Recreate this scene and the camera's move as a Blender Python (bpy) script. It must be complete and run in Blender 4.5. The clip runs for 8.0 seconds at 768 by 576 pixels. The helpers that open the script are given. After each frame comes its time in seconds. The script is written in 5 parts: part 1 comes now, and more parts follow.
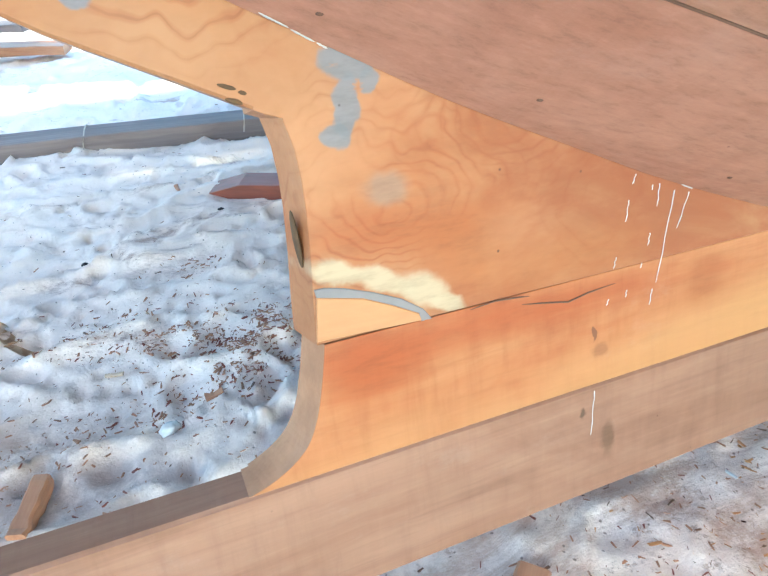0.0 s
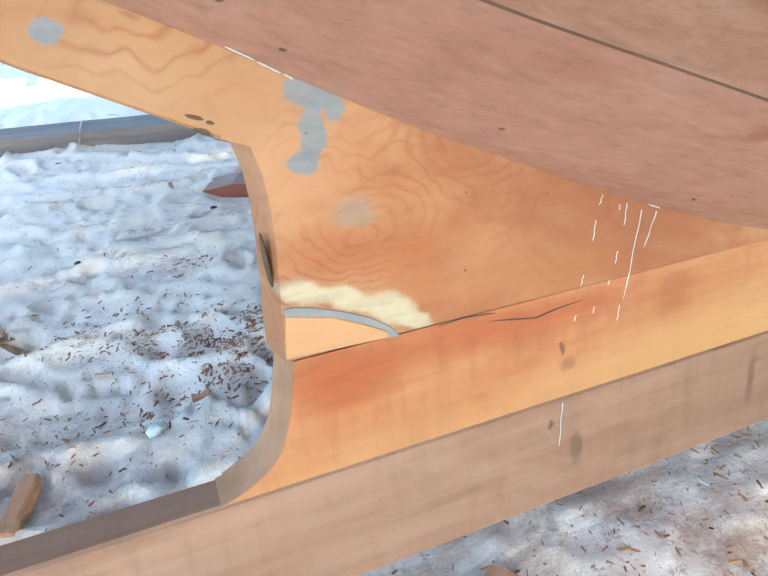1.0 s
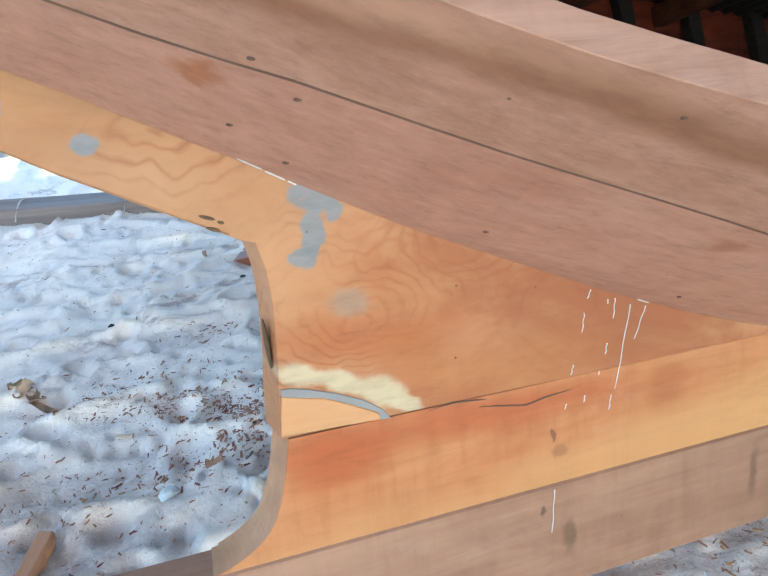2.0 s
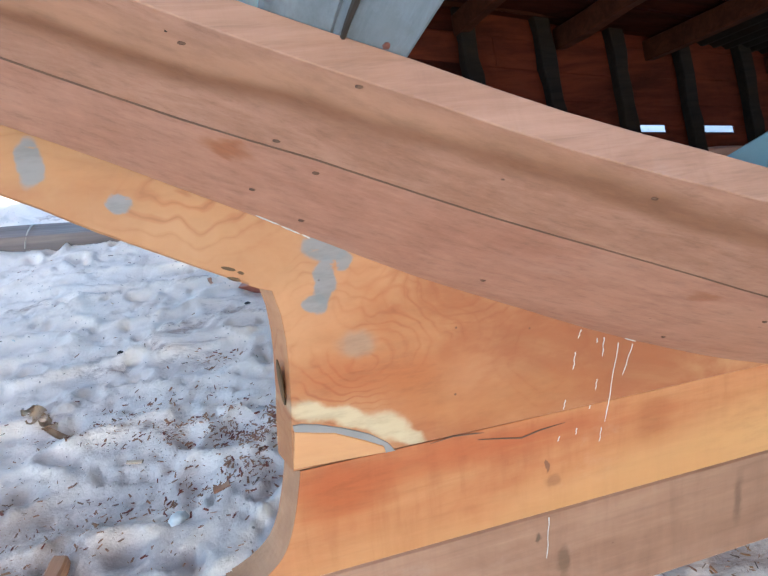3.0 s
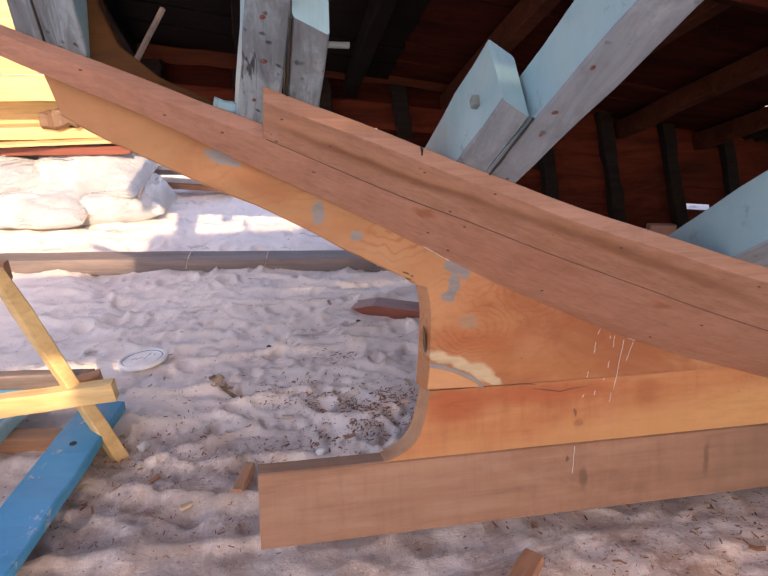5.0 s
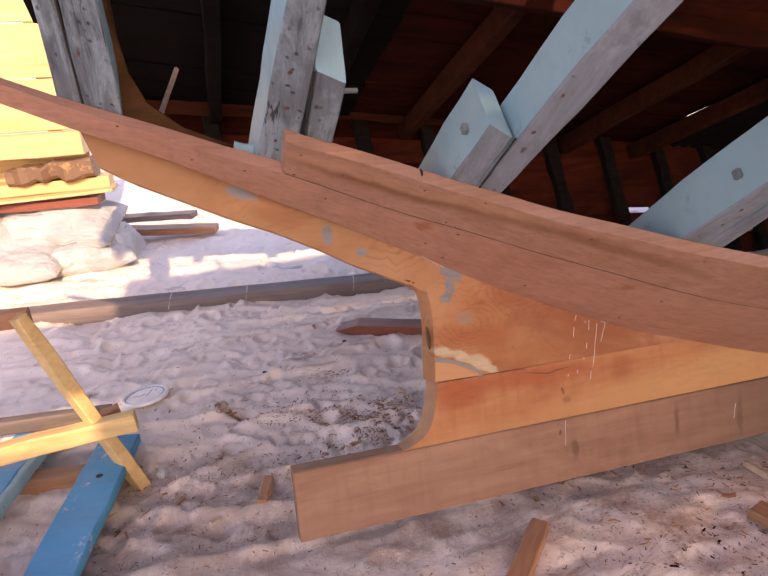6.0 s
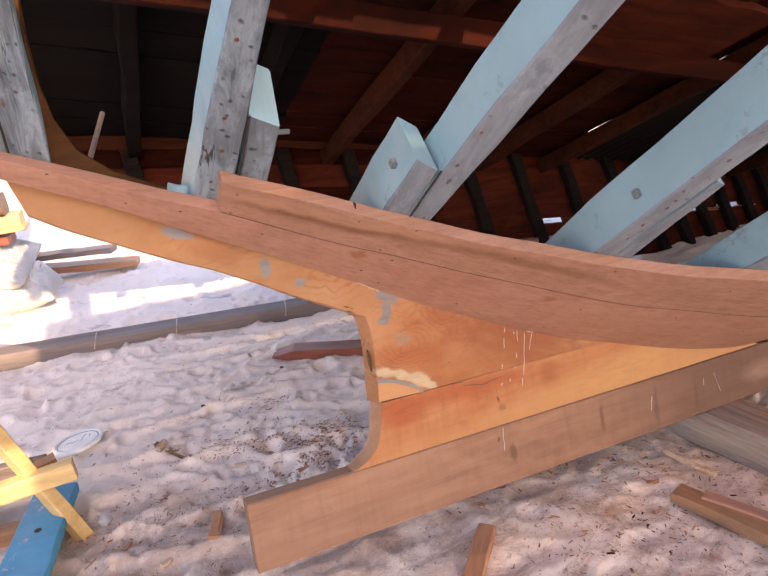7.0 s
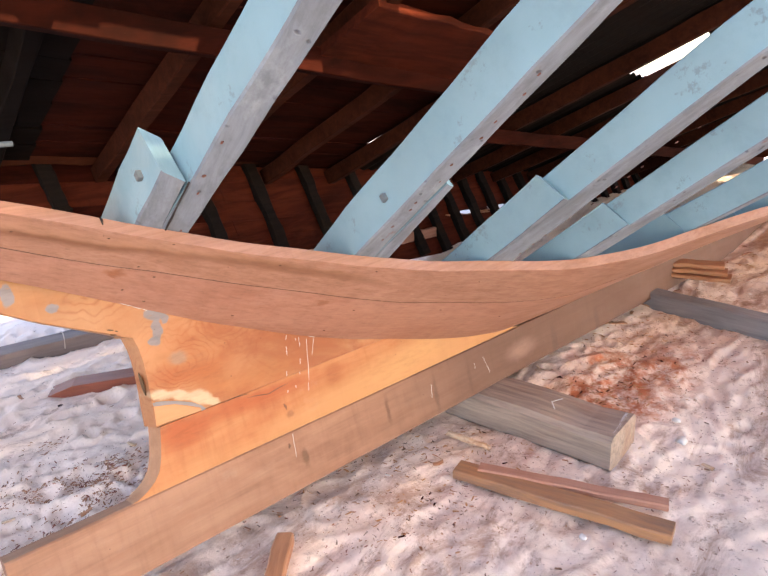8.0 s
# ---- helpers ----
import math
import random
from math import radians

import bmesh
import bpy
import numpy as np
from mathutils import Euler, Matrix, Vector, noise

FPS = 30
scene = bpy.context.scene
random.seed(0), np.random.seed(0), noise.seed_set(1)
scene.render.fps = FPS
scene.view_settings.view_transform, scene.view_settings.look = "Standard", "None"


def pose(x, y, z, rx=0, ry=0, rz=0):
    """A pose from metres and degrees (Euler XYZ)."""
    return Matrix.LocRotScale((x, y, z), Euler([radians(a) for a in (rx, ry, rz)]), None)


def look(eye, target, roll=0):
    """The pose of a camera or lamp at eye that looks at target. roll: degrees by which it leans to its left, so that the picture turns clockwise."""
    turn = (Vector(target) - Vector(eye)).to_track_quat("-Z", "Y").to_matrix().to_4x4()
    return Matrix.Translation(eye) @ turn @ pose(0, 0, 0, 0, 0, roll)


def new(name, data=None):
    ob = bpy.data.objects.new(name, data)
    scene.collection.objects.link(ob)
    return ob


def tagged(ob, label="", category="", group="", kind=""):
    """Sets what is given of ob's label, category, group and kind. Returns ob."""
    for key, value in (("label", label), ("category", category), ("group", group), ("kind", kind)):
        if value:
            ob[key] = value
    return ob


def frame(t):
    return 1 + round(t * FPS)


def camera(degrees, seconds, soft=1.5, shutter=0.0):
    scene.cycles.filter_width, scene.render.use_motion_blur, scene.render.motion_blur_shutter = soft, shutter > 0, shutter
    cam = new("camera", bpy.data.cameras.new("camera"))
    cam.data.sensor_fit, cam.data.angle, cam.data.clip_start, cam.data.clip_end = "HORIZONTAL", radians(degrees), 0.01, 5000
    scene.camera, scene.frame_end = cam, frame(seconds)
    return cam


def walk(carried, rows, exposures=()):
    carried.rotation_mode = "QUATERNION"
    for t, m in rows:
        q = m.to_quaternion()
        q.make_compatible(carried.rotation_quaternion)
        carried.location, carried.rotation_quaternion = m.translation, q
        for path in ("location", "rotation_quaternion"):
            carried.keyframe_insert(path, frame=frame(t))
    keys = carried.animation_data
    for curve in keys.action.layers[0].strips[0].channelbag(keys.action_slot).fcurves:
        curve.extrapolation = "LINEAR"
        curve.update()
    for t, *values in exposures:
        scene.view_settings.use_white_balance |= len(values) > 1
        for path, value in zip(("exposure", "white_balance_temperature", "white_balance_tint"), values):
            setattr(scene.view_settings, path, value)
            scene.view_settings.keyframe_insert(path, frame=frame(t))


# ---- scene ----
cam = camera(64.3, 8.0)
PATH = [
    (0, (-0.011, -0.431, 0.85), (0.597, 1.106, -0.276), -1.6),
    (0.5, (-0.042, -0.423, 0.865), (0.632, 1.073, -0.279), -0.4),
    (1, (0.024, -0.444, 0.887), (0.616, 1.077, -0.268), -1.2),
    (1.5, (0.059, -0.474, 0.915), (0.578, 1.137, -0.151), -1.0),
    (3, (0.04, -0.516, 0.989), (0.582, 1.171, 0.061), -1.0),
    (3.5, (-0.05, -0.631, 1.046), (0.476, 1.057, 0.113), -1.3),
    (4, (-0.171, -0.754, 1.109), (0.465, 0.896, 0.176), 1.4),
    (4.5, (-0.21, -0.889, 1.152), (0.158, 0.89, 0.317), 1.2),
    (4.7, (-0.212, -0.958, 1.154), (0.14, 0.837, 0.345), 1.2),
    (5.8, (-0.325, -1.165, 1.183), (0.175, 0.648, 0.502), -1.7),
    (6, (-0.373, -1.189, 1.179), (0.152, 0.618, 0.501), -2.8),
    (6.5, (-0.402, -1.222, 1.222), (0.268, 0.537, 0.546), -4.3),
    (7, (-0.414, -1.224, 1.22), (0.345, 0.513, 0.58), -4.3),
    (7.5, (-0.373, -1.26, 1.203), (0.714, 0.296, 0.573), -3.5),
    (8, (-0.338, -1.298, 1.207), (0.924, 0.117, 0.57), -3.4),
]
# seconds, stops, kelvin, tint
LIGHT = [(0.0, 2.62, 5500, -7), (1.5, 2.40, 5350, -9), (3.0, 2.22, 5600, 0), (3.5, 2.40, 5850, 3), (4.0, 2.42, 6100, 8), (4.5, 1.80, 6600, 18), (6.0, 1.46, 7400, 34), (6.5, 1.73, 7450, 29), (7.0, 1.92, 7350, 27), (8.0, 2.46, 7150, 21)]
walk(cam, [(t, look(eye, target, roll)) for t, eye, target, roll in PATH], LIGHT)

# ---- world, sun, exposure ----
SUN_WAY = Vector((0.050, -0.866, 0.50)).normalized()
world = bpy.data.worlds.new("sky_world")
scene.world = world
world.use_nodes = True
wn = world.node_tree.nodes
sky = wn.new("ShaderNodeTexSky")
sky.sky_type, sky.sun_disc = "NISHITA", False
sky.sun_elevation = math.asin(SUN_WAY.z)
sky.sun_rotation = math.atan2(SUN_WAY.x, SUN_WAY.y)
world.node_tree.links.new(sky.outputs[0], wn["Background"].inputs[0])
wn["Background"].inputs[1].default_value = 0.15
sun = new("sun", bpy.data.lights.new("sun", "SUN"))
sun.data.energy, sun.data.angle, sun.data.color = 2.4, radians(0.5), (1.0, 0.84, 0.54)
sun.matrix_world = look(SUN_WAY * 20, (0, 0, 0))


# ---- materials ----
class Nodes:
    """A short way to wire a node material."""

    def __init__(self, name, rough=0.7):
        self.m = bpy.data.materials.new(name)
        self.m.use_nodes = True
        self.t = self.m.node_tree
        self.bsdf = self.t.nodes["Principled BSDF"]
        self.bsdf.inputs["Roughness"].default_value = rough
        self.coord = self.t.nodes.new("ShaderNodeTexCoord").outputs["Object"]

    def link(self, a, b):
        self.t.links.new(a, b)

    def put(self, socket, v):
        if isinstance(v, bpy.types.NodeSocket):
            self.link(v, socket)
        else:
            socket.default_value = v

    def maps(self, scale=(1, 1, 1), rot=(0, 0, 0), shift=(0, 0, 0), src=None):
        n = self.t.nodes.new("ShaderNodeMapping")
        n.inputs["Scale"].default_value, n.inputs["Location"].default_value = scale, shift
        n.inputs["Rotation"].default_value = [radians(a) for a in rot]
        self.link(src or self.coord, n.inputs[0])
        return n.outputs[0]

    def noise(self, scale, vec=None, detail=4, rough=0.55, dist=0.0, colour=False):
        n = self.t.nodes.new("ShaderNodeTexNoise")
        n.inputs["Scale"].default_value, n.inputs["Detail"].default_value = scale, detail
        n.inputs["Roughness"].default_value, n.inputs["Distortion"].default_value = rough, dist
        self.link(vec or self.coord, n.inputs["Vector"])
        return n.outputs[1 if colour else 0]

    def voronoi(self, scale, vec=None, out="Distance"):
        n = self.t.nodes.new("ShaderNodeTexVoronoi")
        n.inputs["Scale"].default_value = scale
        self.link(vec or self.coord, n.inputs["Vector"])
        return n.outputs[out]

    def math(self, op, a, b=0.0, c=0.0, clamp=False):
        n = self.t.nodes.new("ShaderNodeMath")
        n.operation, n.use_clamp = op, clamp
        for s, v in zip(n.inputs, (a, b, c)):
            self.put(s, v)
        return n.outputs[0]

    def step(self, v, lo, hi, a=0.0, b=1.0):
        n = self.t.nodes.new("ShaderNodeMapRange")
        n.interpolation_type = "SMOOTHSTEP"
        for s, x in zip(n.inputs, (v, lo, hi, a, b)):
            self.put(s, x)
        return n.outputs[0]

    def mix(self, f, a, b, mode="MIX"):
        n = self.t.nodes.new("ShaderNodeMix")
        n.data_type, n.blend_type, n.clamp_factor = "RGBA", mode, True
        self.put(n.inputs[0], f)
        for s, v in ((n.inputs[6], a), (n.inputs[7], b)):
            self.put(s, (*v, 1) if isinstance(v, tuple) and len(v) == 3 else v)
        return n.outputs[2]

    def warped(self, scale, amount):
        """The object's coordinates, pushed about by noise."""
        n = self.noise(scale, colour=True, detail=3)
        a = self.t.nodes.new("ShaderNodeVectorMath")
        a.operation = "MULTIPLY_ADD"
        self.link(n, a.inputs[0])
        a.inputs[1].default_value = (amount,) * 3
        b = self.t.nodes.new("ShaderNodeVectorMath")
        b.operation = "SUBTRACT"
        self.link(self.coord, b.inputs[0])
        b.inputs[1].default_value = (amount / 2,) * 3
        self.link(b.outputs[0], a.inputs[2])
        return a.outputs[0]

    def blob(self, x, z, rx, rz, turn=0.0, soft=0.25, vec=None):
        """1 inside an ellipse in the object's x-z plane, 0 outside."""
        v = self.maps(shift=(-x, 0, -z), src=vec)
        v = self.maps(rot=(0, -turn, 0), src=v)
        v = self.maps(scale=(1 / rx, 0, 1 / rz), src=v)
        n = self.t.nodes.new("ShaderNodeVectorMath")
        n.operation = "LENGTH"
        self.link(v, n.inputs[0])
        return self.step(n.outputs["Value"], 1 - soft, 1 + soft, 1.0, 0.0)

    def finish(self, colour, bump=None, strength=0.3, distance=0.003, rough=None):
        self.put(self.bsdf.inputs["Base Color"], colour)
        if bump is not None:
            n = self.t.nodes.new("ShaderNodeBump")
            n.inputs["Strength"].default_value, n.inputs["Distance"].default_value = strength, distance
            self.link(bump, n.inputs["Height"])
            self.link(n.outputs[0], self.bsdf.inputs["Normal"])
        if rough is not None:
            self.put(self.bsdf.inputs["Roughness"], rough)
        return self.m


def wood(name, light, dark, stain, along=(0.6, 9, 9), rot=(0, 0, 0), fine=40, rough=0.6, patches=(), swirl=0.0, streak=0.5, sap=None, stains=0.5, saw=0.0, gloss=0.5):
    """Sawn wood: long grain, fine pores, blotches; swirl bends the rings; saw adds cross marks; patches are (x, z, rx, rz, turn, colour)."""
    n = Nodes(name, rough)
    n.bsdf.inputs["Specular IOR Level"].default_value = gloss
    vec = n.maps(scale=along, rot=rot, src=n.warped(2.0, 0.08))
    g = n.noise(2.2, vec, 7, 0.62, 1.0)
    base = n.mix(n.step(g, 0.30, 0.70), dark, light)
    h = n.math("MULTIPLY", g, 0.6)
    if swirl:
        # growth rings round three knots, seen as flat-sawn figure
        for cx, cz, sx, sz, freq, much, reach in ((0.19, 0.285, 1.0, 1.55, swirl, 0.95, 0.22), (0.335, 0.345, 0.9, 1.5, swirl * 0.85, 0.7, 0.18), (0.47, 0.245, 1.0, 1.3, swirl * 0.6, 0.5, 0.16), (0.02, 0.49, 0.8, 1.6, swirl * 0.7, 0.6, 0.14), (-0.22, 0.60, 0.6, 1.5, swirl * 0.6, 0.5, 0.18)):
            v = n.maps(scale=(sx, 0, sz), src=n.maps(shift=(-cx, 0, -cz), src=n.warped(7.5, 0.13)))
            ln = n.t.nodes.new("ShaderNodeVectorMath")
            ln.operation = "LENGTH"
            n.link(v, ln.inputs[0])
            q = n.math("ADD", ln.outputs["Value"], n.math("MULTIPLY", n.noise(30, n.maps(scale=(0.7, 0.3, 1.2)), 3), 0.012))
            rings = n.math("SINE", n.math("MULTIPLY", q, freq))
            fade = n.math("MULTIPLY", n.step(ln.outputs["Value"], reach * 0.25, reach, 1.0, 0.0), n.step(n.noise(9, n.maps(shift=(cx, 5, cz)), 3), 0.34, 0.60))
            base = n.mix(n.math("MULTIPLY", n.math("MULTIPLY", n.step(rings, 0.0, 1.0), fade), much), base, stain)
            base = n.mix(n.math("MULTIPLY", n.math("MULTIPLY", n.step(rings, 0.90, 1.0), fade), much * 0.7), base, tuple(c * 0.55 for c in stain))
        big = n.noise(3.4, n.maps(scale=(1, 0.3, 1.2), shift=(3, 1, 2)), 5, 0.6, 1.2)
        base = n.mix(n.math("MULTIPLY", n.step(big, 0.40, 0.66), 0.85), base, stain)
        pale = n.noise(4.5, n.maps(scale=(0.8, 0.3, 1.2), shift=(9, 4, 2)), 5, 0.6, 0.8)
        base = n.mix(n.math("MULTIPLY", n.step(pale, 0.50, 0.72), 0.45), base, tuple(min(1, c * 1.35) for c in light))
    blot = n.noise(2.1, n.maps(scale=(1, 2, 2.2), rot=rot, shift=(5, 2, 7)), 6, 0.65, 0.6)
    base = n.mix(n.math("MULTIPLY", n.step(blot, 0.45, 0.75), stains), base, stain)
    pores = n.noise(fine, n.maps(scale=(along[0] * 0.12, along[1] * 0.2, along[2] * 0.2), rot=rot), 4, 0.75)
    base = n.mix(n.math("MULTIPLY", n.step(pores, 0.48, 0.74), streak * 0.7), base, tuple(c * 0.55 for c in dark))
    base = n.mix(n.math("MULTIPLY", n.step(pores, 0.50, 0.28), streak * 0.4), base, tuple(min(1, c * 1.3) for c in light))
    if saw:
        marks = n.noise(1.0, n.maps(scale=(26, 3, 3.5), rot=(0, 6, 0)), 6, 0.7, 0.3)
        base = n.mix(n.math("MULTIPLY", n.step(marks, 0.48, 0.70), saw), base, tuple(c * 0.62 for c in stain))
        base = n.mix(n.math("MULTIPLY", n.step(marks, 0.50, 0.30), saw * 0.6), base, tuple(min(1, c * 1.3) for c in light))
        scuff = n.noise(7, n.maps(scale=(1, 1, 1.6), shift=(2, 2, 9)), 7, 0.75)
        base = n.mix(n.math("MULTIPLY", n.step(scuff, 0.56, 0.70), saw), base, tuple(c * 0.75 + 0.12 for c in light))
        h = n.math("ADD", h, n.math("MULTIPLY", marks, 0.3))
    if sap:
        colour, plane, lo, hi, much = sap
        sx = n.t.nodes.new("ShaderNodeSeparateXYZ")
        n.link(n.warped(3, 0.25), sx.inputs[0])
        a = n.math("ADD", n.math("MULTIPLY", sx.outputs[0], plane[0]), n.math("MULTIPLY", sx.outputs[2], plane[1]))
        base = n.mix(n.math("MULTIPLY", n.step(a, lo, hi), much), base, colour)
    if patches:
        warp = n.warped(34, 0.022)
        calm = n.warped(6, 0.02)
        rag = n.noise(75, n.maps(scale=(0.5, 1, 1.2)), 5, 0.7)
        thin = n.step(rag, 0.26, 0.40)
        for x, z, rx, rz, turn, colour, *more in patches:
            edge, much = more or (0.16, 0.92)
            mask = n.blob(x, z, rx, rz, turn, edge, calm if more and max(rx, rz) > 0.1 else warp)
            if not more:
                mask = n.math("MULTIPLY", mask, thin)
            tone = n.mix(n.step(n.noise(60, n.maps(scale=(0.25, 1, 1)), 4, 0.7), 0.4, 0.7), colour, tuple(c * 0.78 for c in colour))
            base = n.mix(n.math("MULTIPLY", mask, much), base, tone)
    specks = n.voronoi(22)
    sp = n.math("MULTIPLY", n.step(specks, 0.02, 0.05, 1.0, 0.0), n.step(n.noise(6, n.maps(shift=(8, 8, 8)), 2), 0.5, 0.56))
    base = n.mix(n.math("MULTIPLY", sp, 0.7), base, (0.05, 0.03, 0.02))
    h = n.math("ADD", h, n.math("MULTIPLY", pores, 0.6))
    return n.finish(base, h, 0.3, 0.002, n.step(blot, 0.2, 0.8, rough - 0.1, rough + 0.12))


def painted(name, paint, worn, under, amount, scale=9.0, along=(1, 1, 1)):
    """Old brush paint over wood, worn through in places."""
    n = Nodes(name, 0.55)
    w = n.noise(scale, n.maps(scale=along), 7, 0.7, 0.4)
    tone = n.noise(3.0, None, 4)
    col = n.mix(n.step(tone, 0.3, 0.7), paint, tuple(c * 0.84 for c in paint))
    brush = n.noise(scale * 3, n.maps(scale=(along[0] * 1.5, along[1] * 0.5, along[2] * 0.5), shift=(1, 2, 3)), 5, 0.7)
    col = n.mix(n.math("MULTIPLY", n.step(brush, 0.45, 0.72), 0.45), col, tuple(c * 0.72 for c in paint))
    mask = n.step(w, amount, amount + 0.07)
    col = n.mix(mask, col, worn)
    deep = n.noise(scale * 1.7, n.maps(scale=along, shift=(4, 4, 4)), 6, 0.75)
    col = n.mix(n.math("MULTIPLY", n.step(deep, 0.60, 0.66), 0.85), col, under)
    h = n.math("SUBTRACT", n.math("MULTIPLY", n.math("ADD", tone, brush), 0.4), mask)
    return n.finish(col, h, 0.35, 0.002, n.step(w, 0.4, 0.7, 0.5, 0.85))


def weathered(name, old):
    """Rib face bared to the weather: thin blue-grey paint, long checks, pits and rust bleeding."""
    n = Nodes(name, 0.8)
    n.bsdf.inputs["Specular IOR Level"].default_value = 0.2
    run = n.maps(scale=(34, 5, 5), src=n.warped(3, 0.02))
    g = n.noise(1.0, run, 8, 0.7, 0.5)
    col = n.mix(n.step(g, 0.32, 0.66), (0.052, 0.064, 0.078) if old else (0.145, 0.168, 0.195), (0.24, 0.30, 0.345) if old else (0.215, 0.25, 0.29))
    bare = n.noise(9, n.maps(scale=(1, 0.6, 0.6), shift=(3, 1, 4)), 7, 0.72)
    col = n.mix(n.math("MULTIPLY", n.step(bare, 0.50, 0.62), 0.7 if old else 0.4), col, (0.115, 0.13, 0.145))
    col = n.mix(n.math("MULTIPLY", n.step(bare, 0.44, 0.30), 0.55), col, (0.30, 0.36, 0.40))
    check = n.math("ABSOLUTE", n.math("SUBTRACT", n.noise(0.55, run, 4, 0.6, 0.8), 0.5))
    crack = n.math("MULTIPLY", n.step(check, 0.004, 0.016, 1.0, 0.0), n.step(n.noise(4, n.maps(shift=(6, 2, 2)), 3), 0.46, 0.58))
    col = n.mix(n.math("MULTIPLY", crack, 0.9 if old else 0.0), col, (0.03, 0.03, 0.03))
    pit = n.math("MULTIPLY", n.step(n.voronoi(46, n.warped(14, 0.03)), 0.08, 0.26, 1.0, 0.0), n.step(n.noise(11, n.maps(shift=(1, 9, 1)), 4), 0.43 if old else 0.50, 0.54 if old else 0.60))
    col = n.mix(n.math("MULTIPLY", pit, 0.85 if old else 0.6), col, (0.045, 0.04, 0.04))
    rust = n.step(n.noise(17, n.maps(scale=(1, 0.5, 0.5), shift=(5, 5, 1)), 5, 0.7), 0.66, 0.74)
    col = n.mix(n.math("MULTIPLY", rust, 0.6), col, (0.20, 0.075, 0.05))
    h = n.math("SUBTRACT", n.math("MULTIPLY", g, 0.6), n.math("ADD", crack, pit) if old else pit)
    return n.finish(col, h, 0.6, 0.003)


PUTTY = (0.205, 0.20, 0.21)
RAW = (0.47, 0.365, 0.235)
M_DEAD = wood("deadwood_timber", (0.395, 0.200, 0.094), (0.350, 0.160, 0.070), (0.262, 0.080, 0.031), gloss=0.22, along=(2.0, 5, 3.4), swirl=330.0, rough=0.42, streak=0.25, sap=((0.355, 0.200, 0.090), (-1.0, 0.35), 0.0, 0.34, 0.35), stains=0.45,
    patches=[(0.222, 0.292, 0.10, 0.075, 0, (0.350, 0.117, 0.037), 0.8, 0.55), (0.180, 0.255, 0.10, 0.024, 6, (0.319, 0.087, 0.025), 0.7, 0.65), (0.264, 0.215, 0.05, 0.035, 30, (0.334, 0.110, 0.033), 0.7, 0.5), (0.388, 0.180, 0.12, 0.03, 0, (0.380, 0.142, 0.046), 0.8, 0.45), (-0.040, 0.502, 0.09, 0.02, 20, (0.350, 0.142, 0.051), 0.8, 0.5),
        (0.129, 0.222, 0.032, 0.012, 18, RAW, 0.34, 0.93), (0.174, 0.203, 0.034, 0.012, 26, RAW, 0.34, 0.93), (0.220, 0.184, 0.030, 0.017, 30, RAW, 0.34, 0.93), (0.247, 0.160, 0.022, 0.010, 28, RAW, 0.34, 0.93),
        (0.156, 0.377, 0.012, 0.028, 10, PUTTY), (0.160, 0.412, 0.024, 0.015, 18, PUTTY), (0.181, 0.396, 0.010, 0.012, 0, PUTTY), (0.143, 0.352, 0.014, 0.014, 20, PUTTY), (0.189, 0.296, 0.022, 0.015, 0, (0.258, 0.189, 0.142), 0.5, 0.6),
        (-0.049, 0.484, 0.012, 0.010, 0, PUTTY), (-0.124, 0.531, 0.013, 0.026, 10, PUTTY), (-0.305, 0.637, 0.036, 0.009, 24, PUTTY)])
M_WEDGE = wood("wedge_timber", (0.435, 0.195, 0.082), (0.378, 0.144, 0.056), (0.291, 0.072, 0.026), gloss=0.22, along=(0.8, 9, 8), rough=0.40, streak=0.35, stains=0.7, saw=0.22, sap=((0.445, 0.240, 0.100), (0.12, -1.0), -0.03, 0.07, 0.6),
    patches=[(0.155, 0.109, 0.06, 0.04, 0, (0.315, 0.065, 0.017), 0.7, 0.75), (0.306, 0.128, 0.22, 0.02, 0, (0.330, 0.076, 0.023), 0.8, 0.65), (0.625, 0.105, 0.03, 0.03, 0, (0.283, 0.091, 0.032), 0.7, 0.55), (0.444, 0.072, 0.003, 0.011, 0, (0.173, 0.076, 0.040)), (0.455, 0.048, 0.011, 0.008, 0, (0.283, 0.122, 0.056), 0.4, 0.8), (0.904, 0.064, 0.20, 0.05, 0, (0.488, 0.274, 0.112), 0.8, 0.5)])
